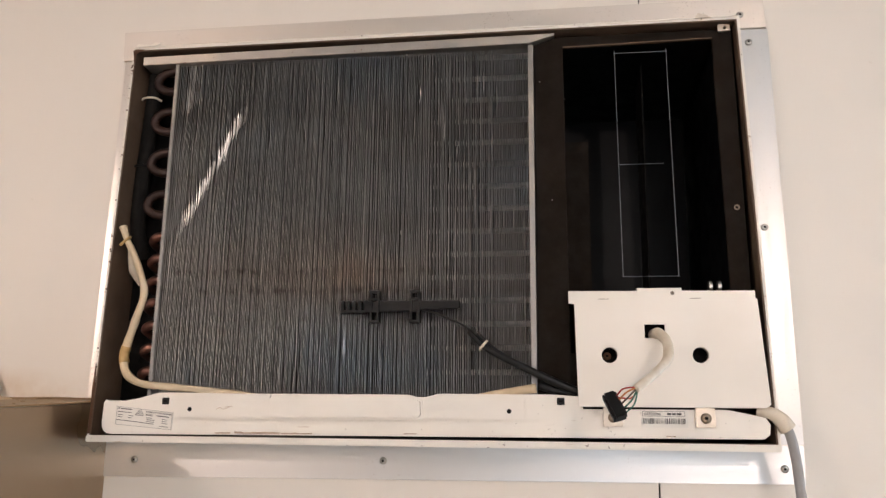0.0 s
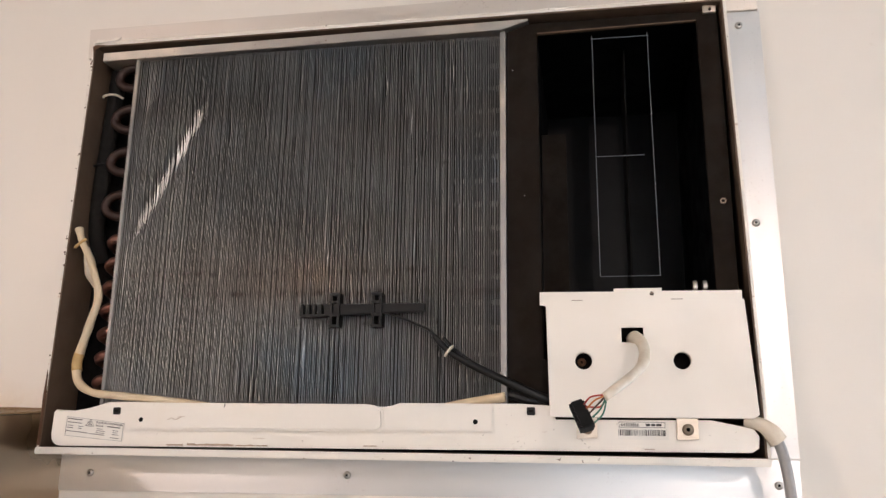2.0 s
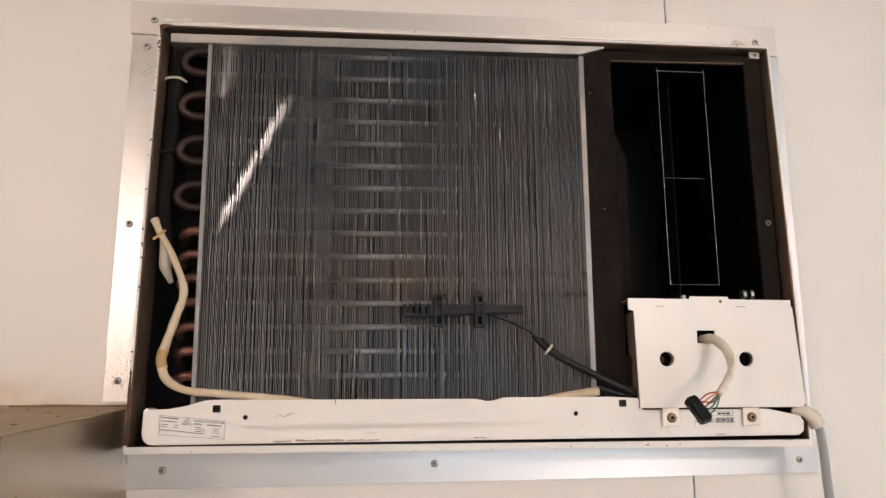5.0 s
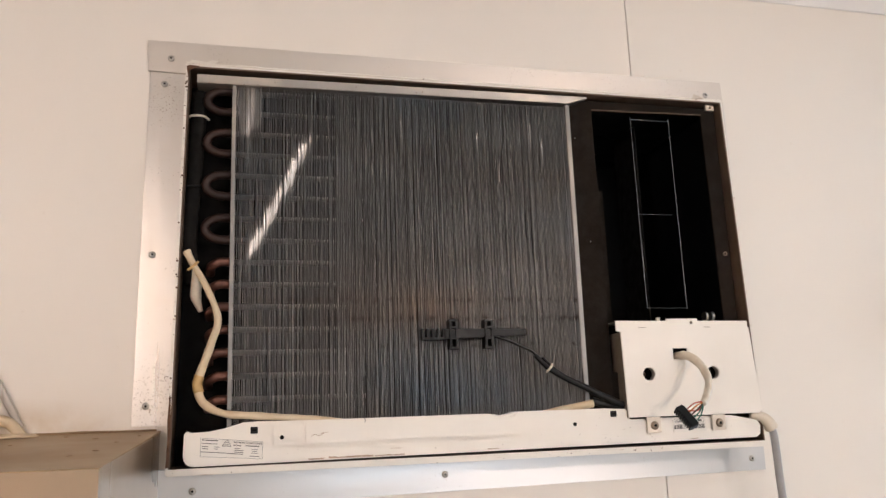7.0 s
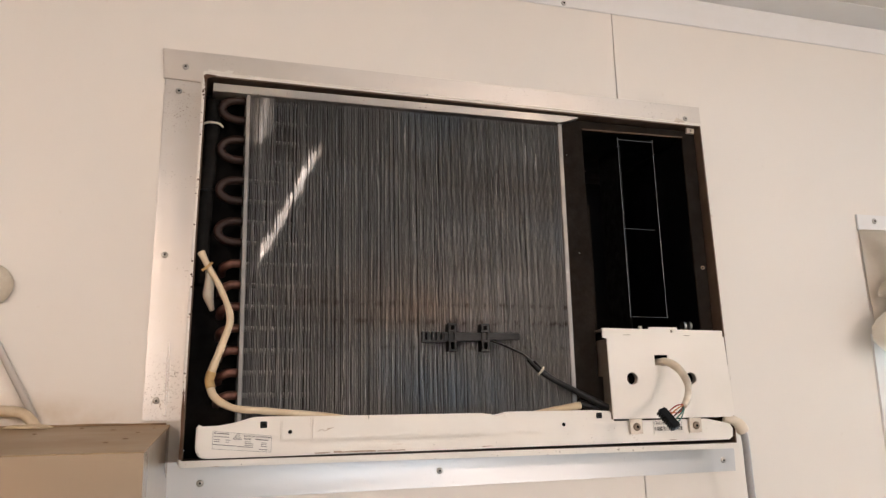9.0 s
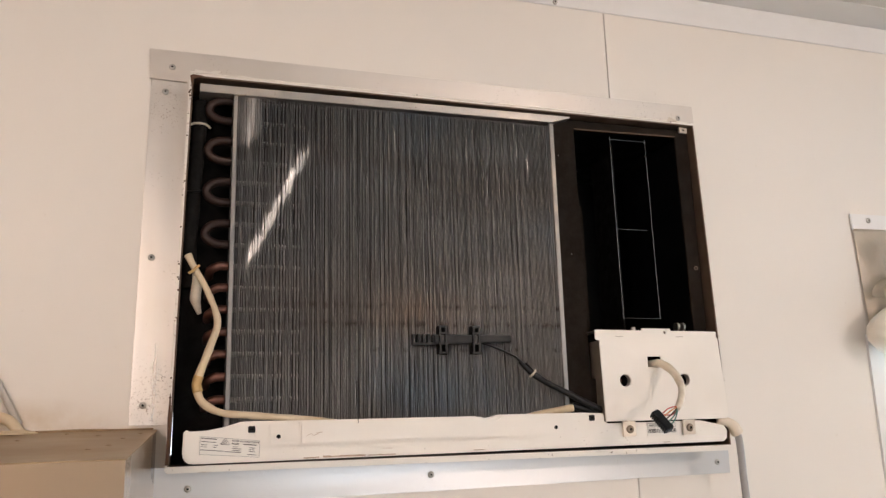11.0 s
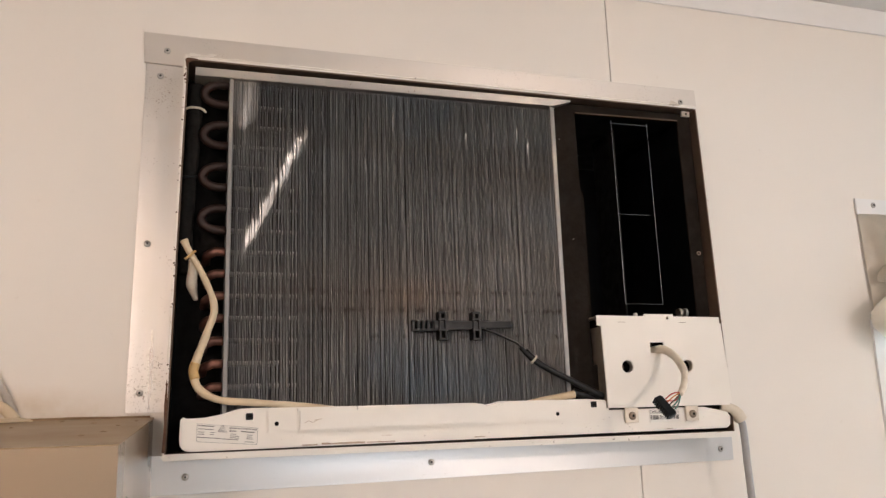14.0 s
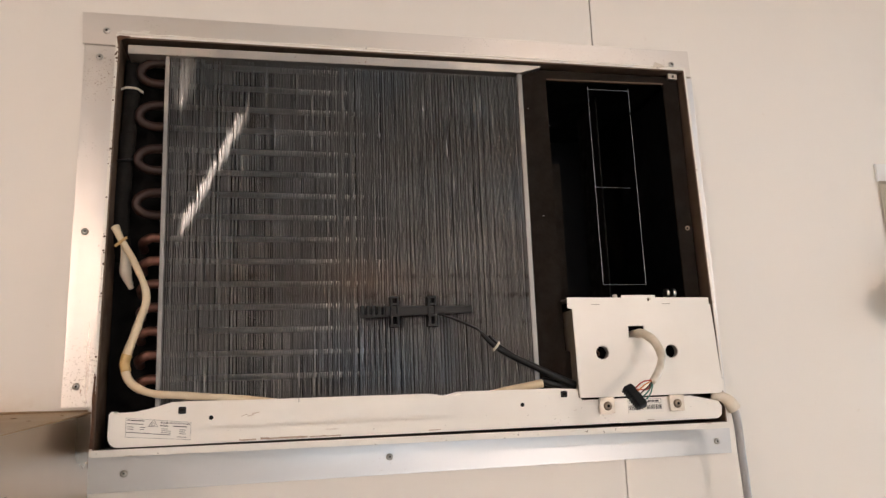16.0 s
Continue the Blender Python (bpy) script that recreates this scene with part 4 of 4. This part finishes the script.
for bar_at in ((2.0, 1.6, 2.0, 1.6), (4.8, 1.8, 11.5, 1.3), (2.2, 4.9, 14.0, 0.9), (41.5, 4.9, 12.5, 1.3), (2.6, 7.8, 5.5, 0.8), (13.5, 7.6, 4.6, 0.8), (2.6, 9.7, 5.5, 0.8), (13.5, 9.5, 3.4, 0.8), (31.8, 7.9, 5.6, 0.8), (31.8, 9.6, 8.4, 0.8), (31.8, 11.3, 8.4, 0.8), (47.5, 7.9, 5.4, 0.8), (47.5, 9.6, 5.0, 0.8), (47.5, 11.3, 6.0, 0.8), (2.0, 12.6, 22.0, 0.9), (25.0, 12.8, 15.0, 0.9), (46.0, 14.2, 8.5, 0.8)):
    ink_bar(*bar_at[:3], bar_at[3] * 0.62)
a, b, c = (ORG + U * u - V * v for u, v in ((0.0205, 0.0066), (0.0285, 0.0066), (0.0245, 0.0005)))
part("triangle_mark", rod([a, b, c, a], 0.00030, 5, straight=True), INK, label)
a, b, c = (ORG + U * u - V * v for u, v in ((0.0228, 0.0055), (0.0262, 0.0055), (0.0245, 0.0028)))
part("triangle_mark", rod([a, b, c, a], 0.00025, 5, straight=True), INK, label)

code = part("barcode_label", slab(rect(0.2395, 0.2790, 1.6345, 1.6490), -0.0612, -0.0604), STICKER, tray, "printed barcode label")
letters("64303866", 0.0036, pose(0.2420, -0.0613, 1.6447, 90, 0, 0), code)
for k, (x0, w) in enumerate(((0.2615, 0.0034), (0.2657, 0.0030), (0.2695, 0.0042))):
    part("print_bar", box(bmesh.new(), x0, x0 + w, -0.0614, -0.0611, 1.6450, 1.6468), INK, code)
part("print_frame", slab(rect(0.2405, 0.2765, 1.6438, 1.6482), -0.0613, -0.0611, [rect(0.2408, 0.2762, 1.6441, 1.6479)]), INK, code)
x = 0.2400
while x < 0.2765:
    w = rng.choice((0.0003, 0.0003, 0.0006, 0.0009))
    part("code_bar", box(bmesh.new(), x, x + w, -0.0614, -0.0611, 1.6375, 1.6422), INK, code)
    x += w + rng.choice((0.0004, 0.0005, 0.0009))

# ---- steel cabinet below the corner, and what enters it ----
DIRT = plain("greasy_dirt", (0.30, 0.20, 0.11), 0.6, (0.16, 0.09, 0.05), scale=80, amount=0.8)
hood = empty("steel_hood", "stainless steel hood with greasy brown sloping top", "hood")


def hexa(a, b):
    bm = bmesh.new()
    va, vb = [bm.verts.new(p) for p in a], [bm.verts.new(p) for p in b]
    bm.faces.new(va)
    bm.faces.new(vb[::-1])
    for k in range(4):
        bm.faces.new((va[k], va[(k + 1) % 4], vb[(k + 1) % 4], vb[k]))
    return bm


part("body", hexa([(-1.25, -0.0006, 1.6530), (-0.2870, -0.0006, 1.6530), (-0.3000, -0.298, 1.6354), (-1.25, -0.298, 1.6354)],
                  [(-1.25, -0.0006, 1.30), (-0.2870, -0.0006, 1.30), (-0.3000, -0.298, 1.30), (-1.25, -0.298, 1.30)]), STEEL, hood, "brushed stainless steel side and front")
part("top_sheet", hexa([(-1.252, -0.0005, 1.6560), (-0.2862, -0.0005, 1.6560), (-0.2998, -0.2987, 1.6362), (-1.252, -0.2987, 1.6362)],
                       [(-1.252, -0.0005, 1.6540), (-0.2862, -0.0005, 1.6540), (-0.2998, -0.2987, 1.6355), (-1.252, -0.2987, 1.6355)]), GREASE, hood, "brown greasy sloping top sheet")
for x, y, r in ((-0.335, -0.075, 0.0017), (-0.365, -0.040, 0.0012), (-0.318, -0.190, 0.0015), (-0.330, -0.225, 0.0013), (-0.425, -0.230, 0.0012), (-0.300, -0.060, 0.0010), (-0.470, -0.160, 0.0011), (-0.312, -0.120, 0.0011), (-0.395, -0.110, 0.0010)):
    part("grease_spot", dome(0, 0, 0, r, 0.0006, 9), DIRT, hood).matrix_basis = pose(x, y, 1.6560 + 0.0635 * y + 0.0001, -90 + 3.6, 0, 0) @ Matrix.Diagonal((1.6, 1, 0.8, 1))
part("dirt_line", rod([(-0.95 + 0.022 * k, -0.0010, 1.6565 + 0.0008 * noise.noise((k * 0.8, 0, 0))) for k in range(31)], 0.0016, 6, 2, 0.5), DIRT, hood)
lead = empty("wall_cable", "cream cable entering the top of the steel hood", "cable")
part("cable", rod([(-0.62, -0.012, 1.676), (-0.50, -0.010, 1.674), (-0.445, -0.010, 1.672), (-0.422, -0.010, 1.669), (-0.408, -0.011, 1.655)], 0.0052, 12), SLEEVING, lead, smooth=True)
part("sealant", dome(0, 0, 0, 0.022, 0.004, 14), SLEEVING, lead).matrix_basis = pose(-0.415, -0.014, 1.6545, -90, 0, 0)
# a shadow on the wall, built as a thin grey rod
thing("shadow_rod", rod([(-0.4115, -0.005, 1.664), (-0.4340, -0.004, 1.706), (-0.4600, -0.004, 1.755), (-0.56, -0.004, 1.945)], 0.0036, 12, straight=True), SHADOW_GREY, "slim grey rod drawn for a shadow on the wall", "conduit", smooth=True)
# round knob on the wall, its use unknown
thing("round_knob", dome(-0.462, -0.0005, 1.795, 0.021, 0.018, 24), SLEEVING_W, "round beige knob on the wall", "bumper", smooth=True)
